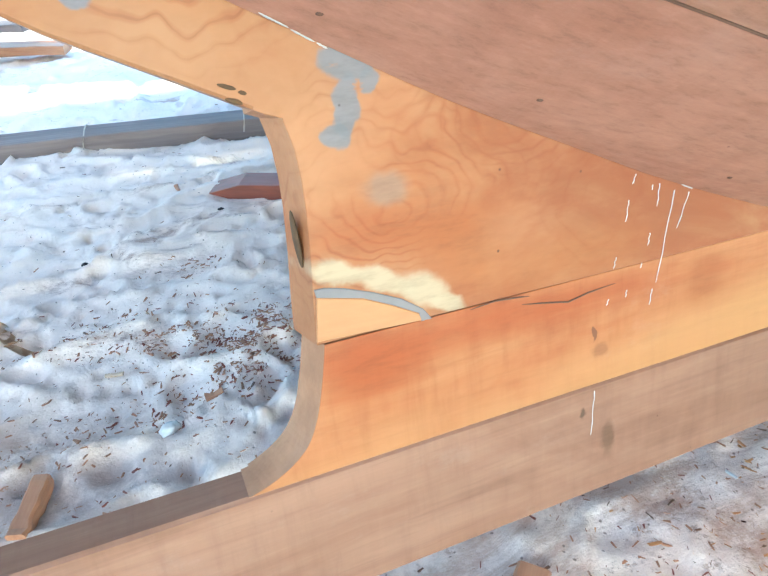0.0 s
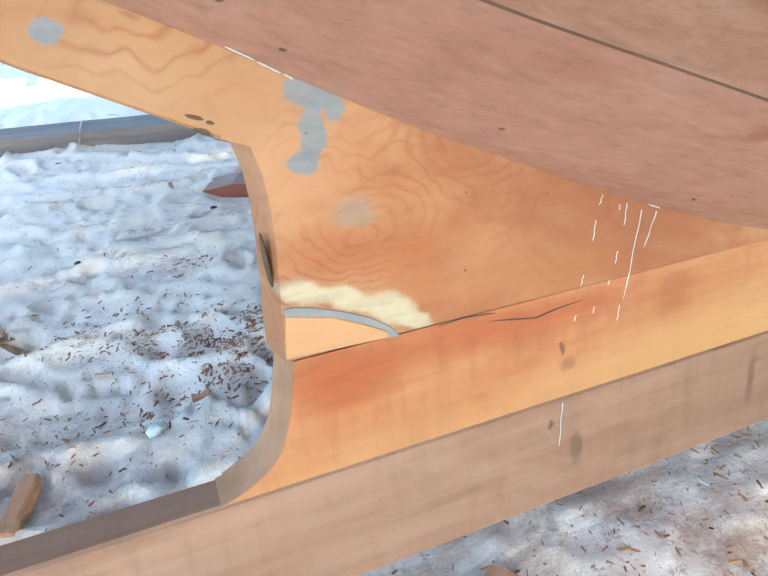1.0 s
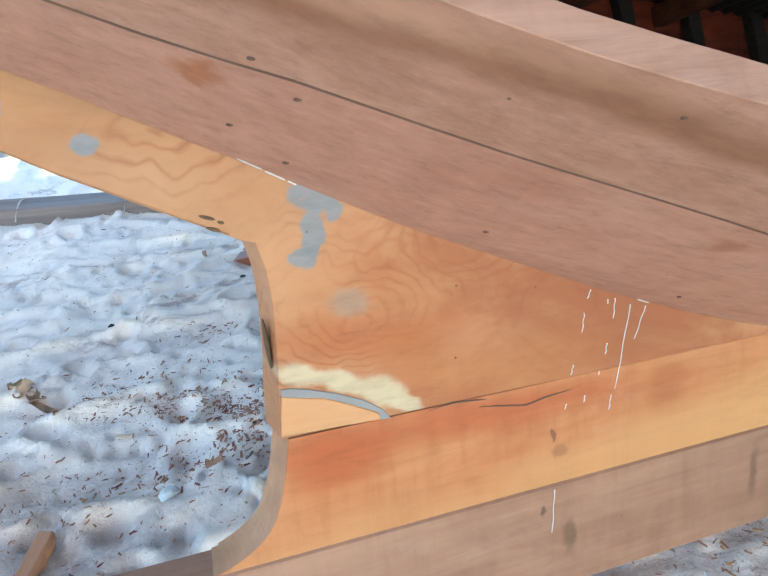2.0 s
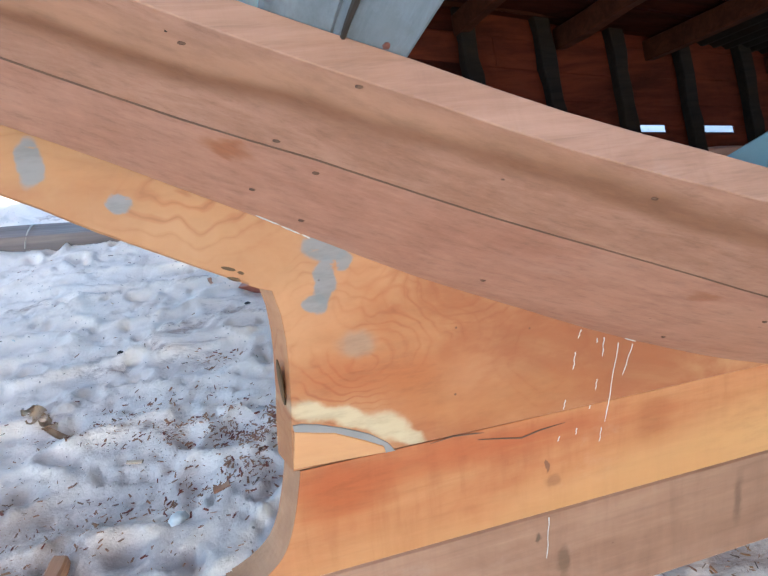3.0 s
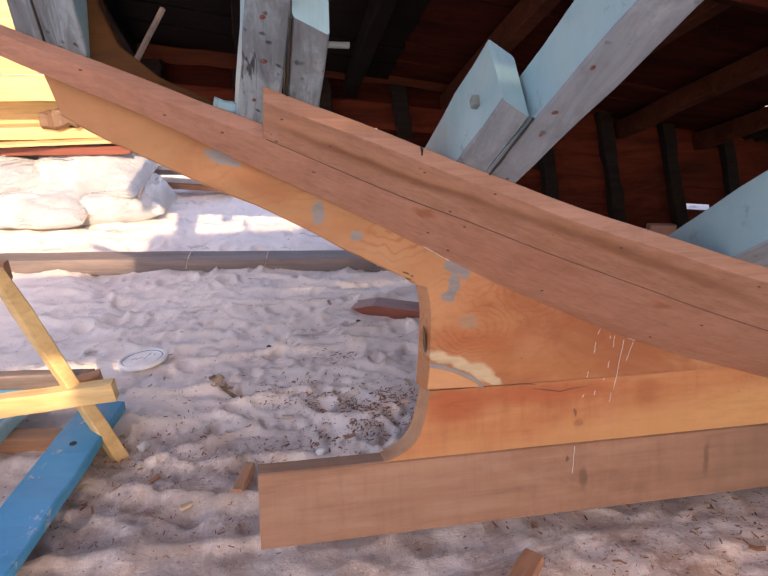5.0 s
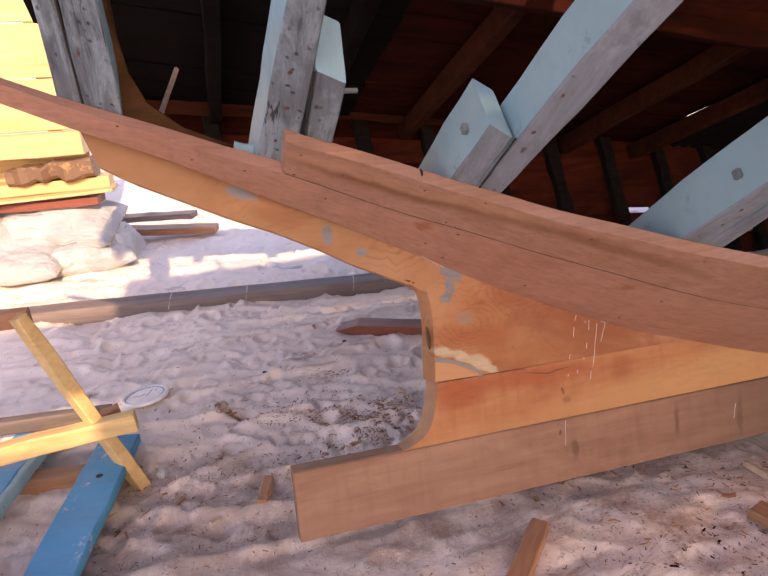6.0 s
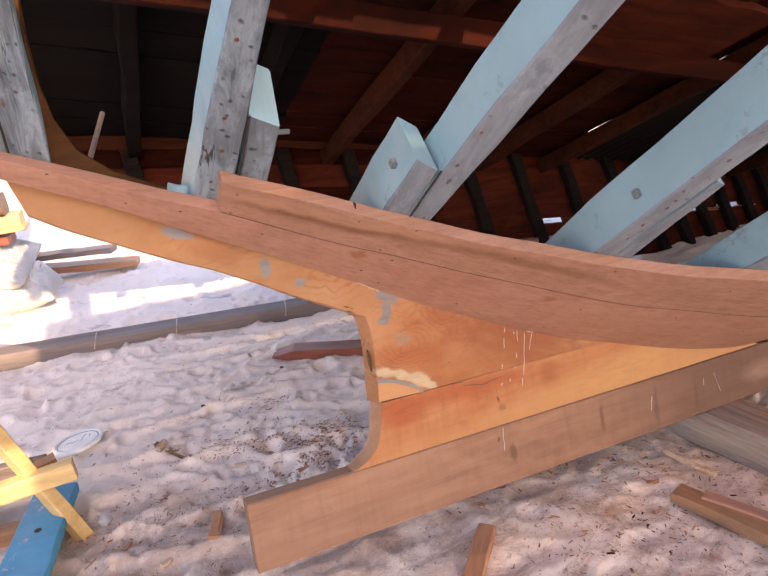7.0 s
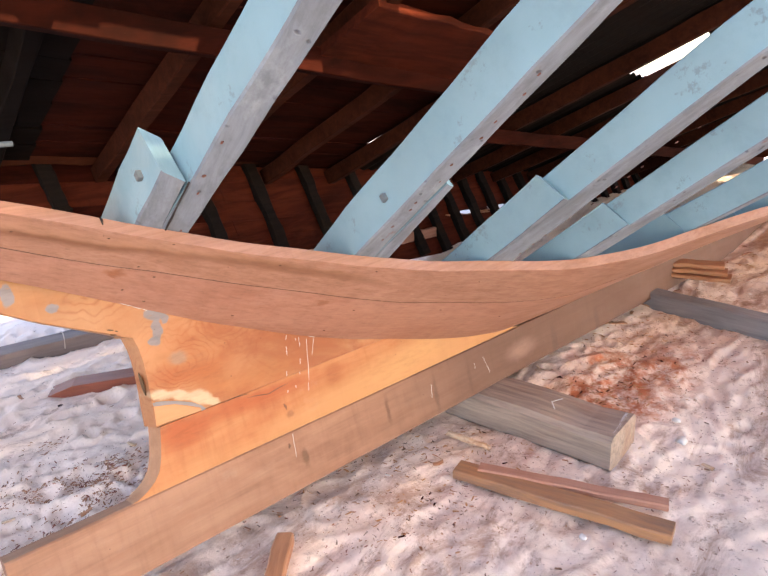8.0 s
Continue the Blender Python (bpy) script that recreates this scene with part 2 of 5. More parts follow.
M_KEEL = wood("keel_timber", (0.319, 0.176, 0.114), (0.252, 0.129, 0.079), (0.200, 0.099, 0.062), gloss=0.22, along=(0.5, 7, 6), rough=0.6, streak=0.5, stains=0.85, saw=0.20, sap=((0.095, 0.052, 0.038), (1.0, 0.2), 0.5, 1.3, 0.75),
    patches=[(0.472, -0.087, 0.009, 0.024, 0, (0.148, 0.079, 0.046), 0.4, 0.8), (0.431, -0.037, 0.004, 0.006, 0, (0.089, 0.053, 0.033), 0.4, 0.8), (0.798, -0.072, 0.008, 0.04, 0, (0.126, 0.066, 0.042), 0.6, 0.7), (1.018, -0.101, 0.010, 0.06, 0, (0.118, 0.066, 0.046), 0.7, 0.6), (1.198, -0.098, 0.008, 0.05, 0, (0.126, 0.066, 0.046), 0.7, 0.6), (1.519, -0.091, 0.08, 0.03, 0, (0.33, 0.205, 0.16), 0.7, 0.55), (1.747, -0.150, 0.02, 0.08, 0, (0.104, 0.060, 0.046), 0.6, 0.6), (2.097, -0.164, 0.02, 0.08, 0, (0.104, 0.060, 0.046), 0.6, 0.6)])
M_PLANK = wood("garboard_timber", (0.407, 0.216, 0.153), (0.356, 0.178, 0.122), (0.322, 0.139, 0.090), gloss=0.22, along=(0.5, 10, 10), rough=0.55, streak=0.7, stains=0.5, saw=0.16,
    patches=[(0.056, 0.531, 0.020, 0.006, 24, (0.305, 0.109, 0.047), 0.5, 0.8), (0.515, 0.346, 0.016, 0.005, 22, (0.288, 0.109, 0.055), 0.5, 0.7), (-0.17, 0.672, 0.015, 0.005, 25, (0.280, 0.109, 0.055), 0.5, 0.7)])
M_PLANK2 = wood("strake_timber", (0.399, 0.219, 0.153), (0.314, 0.159, 0.104), (0.220, 0.101, 0.060), gloss=0.22, along=(0.35, 14, 14), rough=0.55, streak=0.6, stains=0.5, saw=0.14,
    patches=[(-0.020, 0.608, 0.20, 0.010, 21, (0.212, 0.093, 0.047), 0.5, 0.85), (0.350, 0.466, 0.26, 0.008, 21, (0.237, 0.109, 0.059), 0.6, 0.8), (0.000, 0.608, 0.30, 0.007, 21, (0.441, 0.240, 0.157), 0.5, 0.7)])
M_RIB = painted("pale_blue_paint", (0.235, 0.40, 0.455), (0.19, 0.29, 0.32), (0.17, 0.25, 0.27), 0.72, 7.0, (2.5, 1, 1))
M_RIBWORN = weathered("worn_grey_paint", False)
M_RIBOLD = weathered("bare_grey_wood", True)
M_ENDWOOD = wood("heel_end_wood", (0.42, 0.22, 0.115), (0.32, 0.155, 0.078), (0.25, 0.115, 0.055), along=(4, 4, 4))
M_GRAVE = wood("graving_timber", (0.512, 0.257, 0.109), (0.448, 0.211, 0.086), (0.400, 0.172, 0.066), along=(1, 7, 7), rough=0.5, streak=0.2)
# red boards with the shed's dimness in the colour; old_red_wall is brighter
M_OLDSHADED = wood("old_red_shaded", (0.042, 0.0075, 0.0036), (0.020, 0.0042, 0.0024), (0.007, 0.0026, 0.0020), along=(0.5, 6, 6), rough=0.85, gloss=0.06, stains=0.9)
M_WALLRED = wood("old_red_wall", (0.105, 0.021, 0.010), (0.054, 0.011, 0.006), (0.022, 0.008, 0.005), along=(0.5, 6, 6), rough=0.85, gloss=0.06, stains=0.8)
M_GREYTIMBER = wood("grey_square_timber", (0.25, 0.235, 0.235), (0.16, 0.15, 0.155), (0.10, 0.09, 0.09), along=(0.4, 9, 9), rough=0.75)
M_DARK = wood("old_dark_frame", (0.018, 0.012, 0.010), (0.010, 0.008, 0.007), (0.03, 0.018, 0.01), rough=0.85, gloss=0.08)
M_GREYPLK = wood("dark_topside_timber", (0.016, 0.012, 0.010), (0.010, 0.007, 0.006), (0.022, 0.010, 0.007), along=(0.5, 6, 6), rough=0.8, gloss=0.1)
# shed wood blackened: the shade inside the shed is put into its colour
M_SHEDSHADE = wood("shaded_shed_wood", (0.008, 0.005, 0.004), (0.005, 0.0035, 0.003), (0.010, 0.005, 0.0035), along=(0.5, 6, 6), rough=0.85, gloss=0.06)
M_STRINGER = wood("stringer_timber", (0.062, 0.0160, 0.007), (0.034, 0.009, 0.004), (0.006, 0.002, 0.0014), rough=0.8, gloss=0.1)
M_OCHRE = wood("ochre_timber", (0.10, 0.038, 0.009), (0.05, 0.020, 0.006), (0.03, 0.014, 0.007), rough=0.7, gloss=0.15)
M_IRON = painted("galvanised_iron", (0.14, 0.17, 0.18), (0.2, 0.2, 0.2), (0.16, 0.08, 0.05), 0.6, 60.0)
M_FRESH = wood("fresh_yellow_wood", (0.66, 0.46, 0.21), (0.52, 0.34, 0.14), (0.40, 0.23, 0.09), along=(0.6, 8, 8), rough=0.6)
M_BROWNWOOD = wood("brown_offcut_wood", (0.42, 0.21, 0.11), (0.30, 0.13, 0.065), (0.24, 0.10, 0.05), along=(1.5, 10, 10))
M_OLDBOARD = wood("old_stained_board", (0.40, 0.19, 0.08), (0.24, 0.13, 0.08), (0.11, 0.075, 0.06), along=(0.8, 9, 9), stains=0.9)
M_REDWOOD = wood("dark_red_board", (0.24, 0.065, 0.035), (0.17, 0.042, 0.022), (0.11, 0.035, 0.02), along=(0.8, 9, 9))
M_GREYBEAM = wood("weathered_beam", (0.22, 0.165, 0.145), (0.13, 0.10, 0.092), (0.09, 0.07, 0.065), along=(0.4, 9, 9), rough=0.75)
M_CANOPY = wood("shade_canopy_wood", (0.62, 0.52, 0.40), (0.52, 0.42, 0.31), (0.44, 0.35, 0.26), along=(9, 9, 0.5), rough=0.8)
M_BAULK = wood("weathered_baulk", (0.35, 0.275, 0.22), (0.22, 0.172, 0.14), (0.27, 0.14, 0.088), along=(0.7, 9, 9), rough=0.8, streak=0.9, stains=0.7)
M_BARK = painted("bark_slab", (0.16, 0.085, 0.045), (0.32, 0.18, 0.08), (0.06, 0.035, 0.02), 0.55, 12.0)
M_BLUEBOARD = painted("bright_blue_paint", (0.05, 0.30, 0.50), (0.30, 0.19, 0.11), (0.42, 0.46, 0.48), 0.63, 6.0)
M_CHIP = painted("pale_chip_wood", (0.62, 0.45, 0.30), (0.48, 0.30, 0.18), (0.3, 0.2, 0.12), 0.5, 30.0)


def plain(name, colour, rough=0.5, speck=None):
    n = Nodes(name, rough)
    t = n.noise(12, None, 4)
    return n.finish(n.mix(n.step(t, 0.3, 0.7), colour, speck or tuple(c * 0.8 for c in colour)), t, 0.15, 0.002)


M_LID = plain("white_plastic", (0.80, 0.80, 0.78), 0.4)
M_LIDMARK = plain("grey_print", (0.30, 0.31, 0.33), 0.5)
M_PAINT = plain("white_paint_drip", (0.58, 0.575, 0.57), 0.6)
M_NAIL = plain("sunk_nail", (0.13, 0.065, 0.04), 0.8)
M_RUST = plain("rusty_nail", (0.17, 0.06, 0.045), 0.8, (0.12, 0.05, 0.035))
M_WIRE = plain("pale_wire", (0.45, 0.38, 0.32), 0.5)
# near black; also draws the shade in the rib gaps
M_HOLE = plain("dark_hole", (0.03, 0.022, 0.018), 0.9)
M_HOLLOW = plain("dark_hollow_wood", (0.12, 0.068, 0.03), 0.9, (0.05, 0.03, 0.015))
M_STONE = plain("pale_stone", (0.62, 0.60, 0.57), 0.8)
M_PUTTYBAR = plain("grey_filler", (0.235, 0.215, 0.21), 0.7)


def sack_material():
    n = Nodes("woven_sack", 0.65)
    weave = n.math("ADD", n.math("SINE", n.math("MULTIPLY", n.noise(60, None, 1), 40)), n.noise(90, None, 2))
    tone = n.noise(4, None, 4)
    folds = n.noise(7, n.maps(scale=(0.6, 1.6, 1.6)), 5, 0.6, 1.5)
    return n.finish(n.mix(n.step(tone, 0.35, 0.7), (0.70, 0.70, 0.70), (0.50, 0.50, 0.51)), n.math("ADD", n.math("MULTIPLY", weave, 0.06), folds), 0.9, 0.05)


M_SACK = sack_material()


def sand_material():
    n = Nodes("beach_sand", 0.95)
    big = n.noise(1.3, None, 5, 0.6)
    mid = n.noise(11, None, 6, 0.7)
    col = n.mix(n.step(big, 0.35, 0.68), (0.86, 0.73, 0.63), (0.79, 0.655, 0.56))
    col = n.mix(n.math("MULTIPLY", n.step(mid, 0.54, 0.72), 0.3), col, (0.56, 0.45, 0.385))
    dirt = n.noise(3.4, n.maps(scale=(0.7, 1.3, 1), shift=(3, 8, 1)), 8, 0.75, 0.8)
    col = n.mix(n.math("MULTIPLY", n.step(dirt, 0.565, 0.68), 0.72), col, (0.25, 0.135, 0.095))
    fine = n.noise(190, None, 4, 0.75)
    near = n.t.nodes.new("ShaderNodeSeparateXYZ")
    n.link(n.warped(2.5, 0.3), near.inputs[0])
    front = n.step(near.outputs[1], 0.40, -0.10)
    soil = n.noise(3.2, n.maps(shift=(7, 3, 5)), 10, 0.72, 0.8)
    col = n.mix(n.math("MULTIPLY", front, n.step(soil, 0.46, 0.64, 0.0, 0.6)), col, (0.52, 0.37, 0.275))
    col = n.mix(n.math("MULTIPLY", front, n.step(soil, 0.56, 0.42, 0.0, 0.8)), col, (0.74, 0.605, 0.485))
    grit = n.noise(30, n.maps(shift=(2, 6, 5)), 8, 0.8)
    col = n.mix(n.math("MULTIPLY", n.math("MULTIPLY", front, n.step(grit, 0.55, 0.64)), 0.65), col, (0.24, 0.15, 0.105))
    col = n.mix(n.math("MULTIPLY", n.step(fine, 0.57, 0.74), 0.3), col, (0.34, 0.25, 0.20))
    # trodden dirt round the trestle and along the keel's end
    sx = n.maps(shift=(0.55, -0.30, 0), src=n.warped(3, 0.5))
    sx = n.maps(scale=(1 / 0.62, 1 / 0.42, 0), src=sx)
    rad = n.t.nodes.new("ShaderNodeVectorMath")
    rad.operation = "LENGTH"
    n.link(sx, rad.inputs[0])
    trod = n.math("MULTIPLY", n.step(rad.outputs["Value"], 0.45, 1.25, 1.0, 0.0), n.step(n.noise(9, n.maps(shift=(4, 2, 2)), 9, 0.78), 0.34, 0.56, 0.10, 0.62))
    col = n.mix(trod, col, (0.28, 0.18, 0.13))
    mud = n.noise(2.3, n.maps(scale=(0.8, 1.5, 1), shift=(1, 4, 9)), 10, 0.78, 1.2)
    col = n.mix(n.math("MULTIPLY", front, n.step(mud, 0.47, 0.62, 0.0, 0.8)), col, (0.37, 0.225, 0.155))
    # damp reddish soil and sawdust beside the keel
    v = n.maps(shift=(-1.75, 0.30, 0), src=n.warped(6, 0.5))
    v = n.maps(scale=(1 / 0.55, 1 / 0.22, 0), src=v)
    ln = n.t.nodes.new("ShaderNodeVectorMath")
    ln.operation = "LENGTH"
    n.link(v, ln.inputs[0])
    red = n.math("MULTIPLY", n.step(ln.outputs["Value"], 0.4, 1.3, 1.0, 0.0), n.step(n.noise(14, None, 7, 0.75), 0.38, 0.58, 0.1, 0.95))
    col = n.mix(red, col, (0.46, 0.13, 0.045))
    specks = n.voronoi(38, n.warped(9, 0.05))
    col = n.mix(n.math("MULTIPLY", n.step(specks, 0.05, 0.12, 1.0, 0.0), 0.7), col, (0.09, 0.055, 0.04))
    h = n.math("ADD", n.math("MULTIPLY", n.noise(48, None, 6, 0.7), 1.0), n.math("MULTIPLY", fine, 0.3))
    return n.finish(col, h, 0.6, 0.007)


M_SAND = sand_material()


# ---- mesh helpers ----
def mesh_of(name, bm, *mats, smooth=False):
    bmesh.ops.recalc_face_normals(bm, faces=bm.faces)
    me = bpy.data.meshes.new(name)
    bm.to_mesh(me)
    bm.free()
    for m in mats:
        me.materials.append(m)
    if smooth:
        for p in me.polygons:
            p.use_smooth = True
    return me


def part(name, bm, material, parent, label="", smooth=False):
    mats = material if isinstance(material, tuple) else (material,)
    ob = new(name, mesh_of(name, bm, *mats, smooth=smooth))
    ob.parent = parent
    return tagged(ob, label)


def thing(name, bm, material, label, category, matrix=None, group="", kind="", smooth=False):
    mats = material if isinstance(material, tuple) else (material,)
    ob = new(name, mesh_of(name, bm, *mats, smooth=smooth))
    if matrix is not None:
        ob.matrix_world = matrix
    return tagged(ob, label, category, group, kind)


def empty(name, label, category, matrix=None, group="", kind=""):
    ob = new(name)
    ob.empty_display_size = 0.05
    if matrix is not None:
        ob.matrix_world = matrix
    return tagged(ob, label, category, group, kind)


def loft(bm, rings, cap=True, index=None):
    """Closed rings of points, joined one to the next. index(i, k): the material of a strip."""
    rows = [[bm.verts.new(p) for p in r] for r in rings]
    n = len(rows[0])
    for i, (a, b) in enumerate(zip(rows, rows[1:])):
        for k in range(n):
            f = bm.faces.new((a[k], a[(k + 1) % n], b[(k + 1) % n], b[k]))
            if index:
                f.material_index = index(i, k)
    if cap:
        bm.faces.new(rows[0])
        bm.faces.new(rows[-1][::-1])
    return rows


def board(lx, ly, lz, rough=0.0, cham=0.003, seed=0, nx=6):
    """A sawn timber along x, centred, with eased arrises and slightly uneven faces."""
    rng = random.Random(seed)
    bm = bmesh.new()
    c = min(cham, lz * 0.3, ly * 0.3)
    rings = []
    for i in range(nx + 1):
        x = -lx / 2 + lx * i / nx
        dy, dz = rng.uniform(-rough, rough), rng.uniform(-rough, rough)
        y, z = ly / 2 + rng.uniform(-rough, rough), lz / 2 + rng.uniform(-rough, rough)
        k = 0.994 if i in (0, nx) else 1
        rings.append([(x, dy + a * k, dz + b * k) for a, b in ((-y, -z + c), (-y, z - c), (-y + c, z), (y - c, z), (y, z - c), (y, -z + c), (y - c, -z), (-y + c, -z))])
    loft(bm, rings)
    return bm


def along(p, q, up=(0, 0, 1)):
    """The pose at the middle of p and q whose x runs from p to q and whose z lies near up."""
    p, q = Vector(p), Vector(q)
    x = (q - p).normalized()
    y = Vector(up).cross(x).normalized()
    z = x.cross(y)
    return Matrix.Translation((p + q) / 2) @ Matrix((x, y, z)).transposed().to_4x4()


def extruded(outline, y0, y1, cham=0.003, sides=False, lean=0.0, flush=-9.0):
    """An outline in x-z, given depth from y0 to y1, with eased front and back arrises."""
    bm = bmesh.new()
    cx = sum(p[0] for p in outline) / len(outline)
    cz = sum(p[1] for p in outline) / len(outline)
    def ring(y, k):
        out = []
        n = len(outline)
        for i, (x, z) in enumerate(outline):
            ax, az = outline[i - 1]
            bx, bz = outline[(i + 1) % n]
            tx, tz = bx - ax, bz - az
            d = math.hypot(tx, tz) or 1
            e = 0.0 if x < flush else k
            skew = lean * (y - y0) / (y1 - y0) if x < 0.11 and x > flush and z < 0.385 and z > 0.005 else 0.0
            out.append((x - tz / d * e * turn - skew, y, z + tx / d * e * turn))
        return out
    area = sum(a[0] * b[1] - b[0] * a[1] for a, b in zip(outline, outline[1:] + outline[:1]))
    turn = 1 if area > 0 else -1
    loft(bm, [ring(y0, cham), ring(y0 + cham, 0), ring(y1 - cham, 0), ring(y1, cham)], index=(lambda i, k: 1 if sides and i == 1 else 0))
    return bm


def tube(points, r, sides=6):
    """A round bar along points."""
    bm = bmesh.new()
    rings = []
    pts = [Vector(p) for p in points]
    for i, p in enumerate(pts):
        d = (pts[min(i + 1, len(pts) - 1)] - pts[max(i - 1, 0)]).normalized()
        a = d.orthogonal().normalized()
        b = d.cross(a)
        rr = r[i] if isinstance(r, (list, tuple)) else r
        rings.append([p + (a * math.cos(t) + b * math.sin(t)) * rr for t in [2 * math.pi * k / sides for k in range(sides)]])
    loft(bm, rings)
    return bm


def wob(*p, scale=1.0, seed=0.0):
    return noise.noise(Vector(p) * scale + Vector((seed, seed * 1.7, seed * 0.3)))


# ---- the ground ----
DIMPLES = []
rng = random.Random(4)
for _ in range(1700):
    r = rng.uniform(0.012, 0.026) if rng.random() < 0.75 else rng.uniform(0.03, 0.058)
    DIMPLES.append((rng.uniform(-1.9, 1.6), rng.uniform(0.15, 4.2), r, r * rng.uniform(0.30, 0.52)))
for _ in range(800):
    r = rng.uniform(0.012, 0.021)
    DIMPLES.append((rng.uniform(-1.1, 0.7), rng.uniform(0.2, 2.1), r, r * rng.uniform(0.4, 0.6)))
for _ in range(60):
    DIMPLES.append((rng.uniform(-0.6, 4.0), rng.uniform(-1.2, 0.1), rng.uniform(0.018, 0.05), rng.uniform(0.004, 0.017)))


def build_ground():
    def steps(*runs):
        return [a + d * k for a, b, d in runs for k in range(round((b - a) / d))]
    xs = [-400, -120, -40, -14, -6, -3.4, -2.4] + steps((-2.0, -1.2, 0.025), (-1.2, 2.0, 0.0125), (2.0, 3.8, 0.025)) + [3.8, 4.0, 4.6, 5.6, 8, 14, 40, 120, 400]
    ys = [-400, -120, -40, -14, -6, -3.2, -2.0, -1.6] + steps((-1.3, -0.9, 0.025), (-0.9, 2.0, 0.0125), (2.0, 4.4, 0.03)) + [4.4, 4.6, 5.2, 6.5, 10, 16, 40, 120, 400]
    X, Y = np.meshgrid(np.array(xs, float), np.array(ys, float))
    Z = np.zeros_like(X)
    for i in range(X.shape[0]):
        for j in range(X.shape[1]):
            x, y = X[i, j], Y[i, j]
            if abs(x) < 6 and abs(y) < 7:
                Z[i, j] = 0.030 * noise.noise((x * 1.1, y * 1.1, 0.3)) + 0.012 * noise.noise((x * 4.5, y * 4.5, 5)) + (0.026 if y > 0.1 else 0.005) * ((1 - abs(noise.noise((x * 2.6 + 0.5 * noise.noise((x * 2, y * 2, 4)), y * 6.5, 2)))) ** 4 - 0.4) + 0.012 * (1 - abs(noise.noise((x * 8, y * 13, 2)))) ** 3 + 0.004 * noise.noise((x * 26, y * 26, 7))
                if y < 0.2:
                    Z[i, j] += (0.009 * noise.noise((x * 4, y * 5, 9)) + 0.005 * noise.noise((x * 11, y * 13, 4)) * (1 + noise.noise((x * 3, y * 3, 8))) + 0.006 * abs(noise.noise((x * 30, y * 30, 6)))) * min(1, (0.2 - y) * 4)
    turn = random.Random(8)
    WX = 0.5 * np.array([[noise.noise((x * 13, y * 13, 1)) + 0.5 * noise.noise((x * 31, y * 31, 3)) if abs(x) < 5 and abs(y) < 5 else 0 for x in xs] for y in ys]) * 0.030
    WY = 0.5 * np.array([[noise.noise((x * 13, y * 13, 11)) + 0.5 * noise.noise((x * 31, y * 31, 13)) if abs(x) < 5 and abs(y) < 5 else 0 for x in xs] for y in ys]) * 0.030
    for x, y, r, d in DIMPLES:
        a, sq, ph = turn.uniform(0, 3.14), turn.uniform(1.0, 1.7), turn.uniform(0, 6.28)
        i0, i1 = np.searchsorted(ys, y - 2 * r), np.searchsorted(ys, y + 2 * r)
        j0, j1 = np.searchsorted(xs, x - 2 * r), np.searchsorted(xs, x + 2 * r)
        dx, dy = X[i0:i1, j0:j1] - x + WX[i0:i1, j0:j1], Y[i0:i1, j0:j1] - y + WY[i0:i1, j0:j1]
        u, v = (dx * math.cos(a) + dy * math.sin(a)) / r, (dy * math.cos(a) - dx * math.sin(a)) * sq / r
        q = np.sqrt(u * u + v * v)
        side = 0.55 + 0.45 * np.cos(np.arctan2(v, u) - ph)
        Z[i0:i1, j0:j1] += -1.2 * d * np.clip(1 - q * q, 0, 1) ** 1.5 + 0.6 * d * side * np.exp(-((q - 1.12) / 0.24) ** 2)
    # the sand is banked up along the keel and rises towards the bow
    Z += 0.05 * np.exp(-((X - 2.6) ** 2 / 1.2 + (Y - 0.25) ** 2 / 0.12)) + 0.22 * np.clip((X - 3.0) / 2.0, 0, 1) * np.exp(-((Y + 0.6) / 0.9) ** 2)
    nx = len(xs)
    verts = np.stack([X.ravel(), Y.ravel(), Z.ravel()], 1)
    faces = [(i * nx + j, i * nx + j + 1, (i + 1) * nx + j + 1, (i + 1) * nx + j) for i in range(len(ys) - 1) for j in range(nx - 1)]
    me = bpy.data.meshes.new("ground")
    me.from_pydata(verts.tolist(), [], faces)
    me.materials.append(M_SAND)
    for p in me.polygons:
        p.use_smooth = True
    ob = new("ground", me)
    tagged(ob, "pale trampled beach sand with footprints and litter", "sand ground", kind="structure")
    return np.array(xs), np.array(ys), Z


GX, GY, GZ = build_ground()


def ground_z(x, y):
    i, j = int(np.clip(np.searchsorted(GY, y), 1, len(GY) - 1)), int(np.clip(np.searchsorted(GX, x), 1, len(GX) - 1))
    return float(min(GZ[i, j], GZ[i - 1, j - 1]))


# ---- the boat: s along the keel, w out to the near side, h up ----
BOAT = Matrix(((0.99956, -0.01556, 0.02504, 0.0), (0.00862, 0.96656, 0.2563, 0.0), (-0.02819, -0.25597, 0.96627, 0.3127), (0.0, 0.0, 0.0, 1.0)))
boat = empty("wooden_boat", "old wooden boat under repair, new keel timbers and pale blue ribs", "boat", BOAT)
SEAM_S, SEAM_H = (-1.2, -0.62, -0.41, -0.336, -0.215, -0.01, 0.07, 0.14, 0.19, 0.286, 0.4, 0.5, 0.58, 0.625, 0.73, 0.82, 1.05, 1.2, 1.4, 1.8, 6), (1.05, 0.785, 0.7, 0.66, 0.604, 0.508, 0.465, 0.434, 0.404, 0.358, 0.31, 0.266, 0.233, 0.22, 0.18, 0.158, 0.088, 0.05, 0.012, 0.0, 0.0)
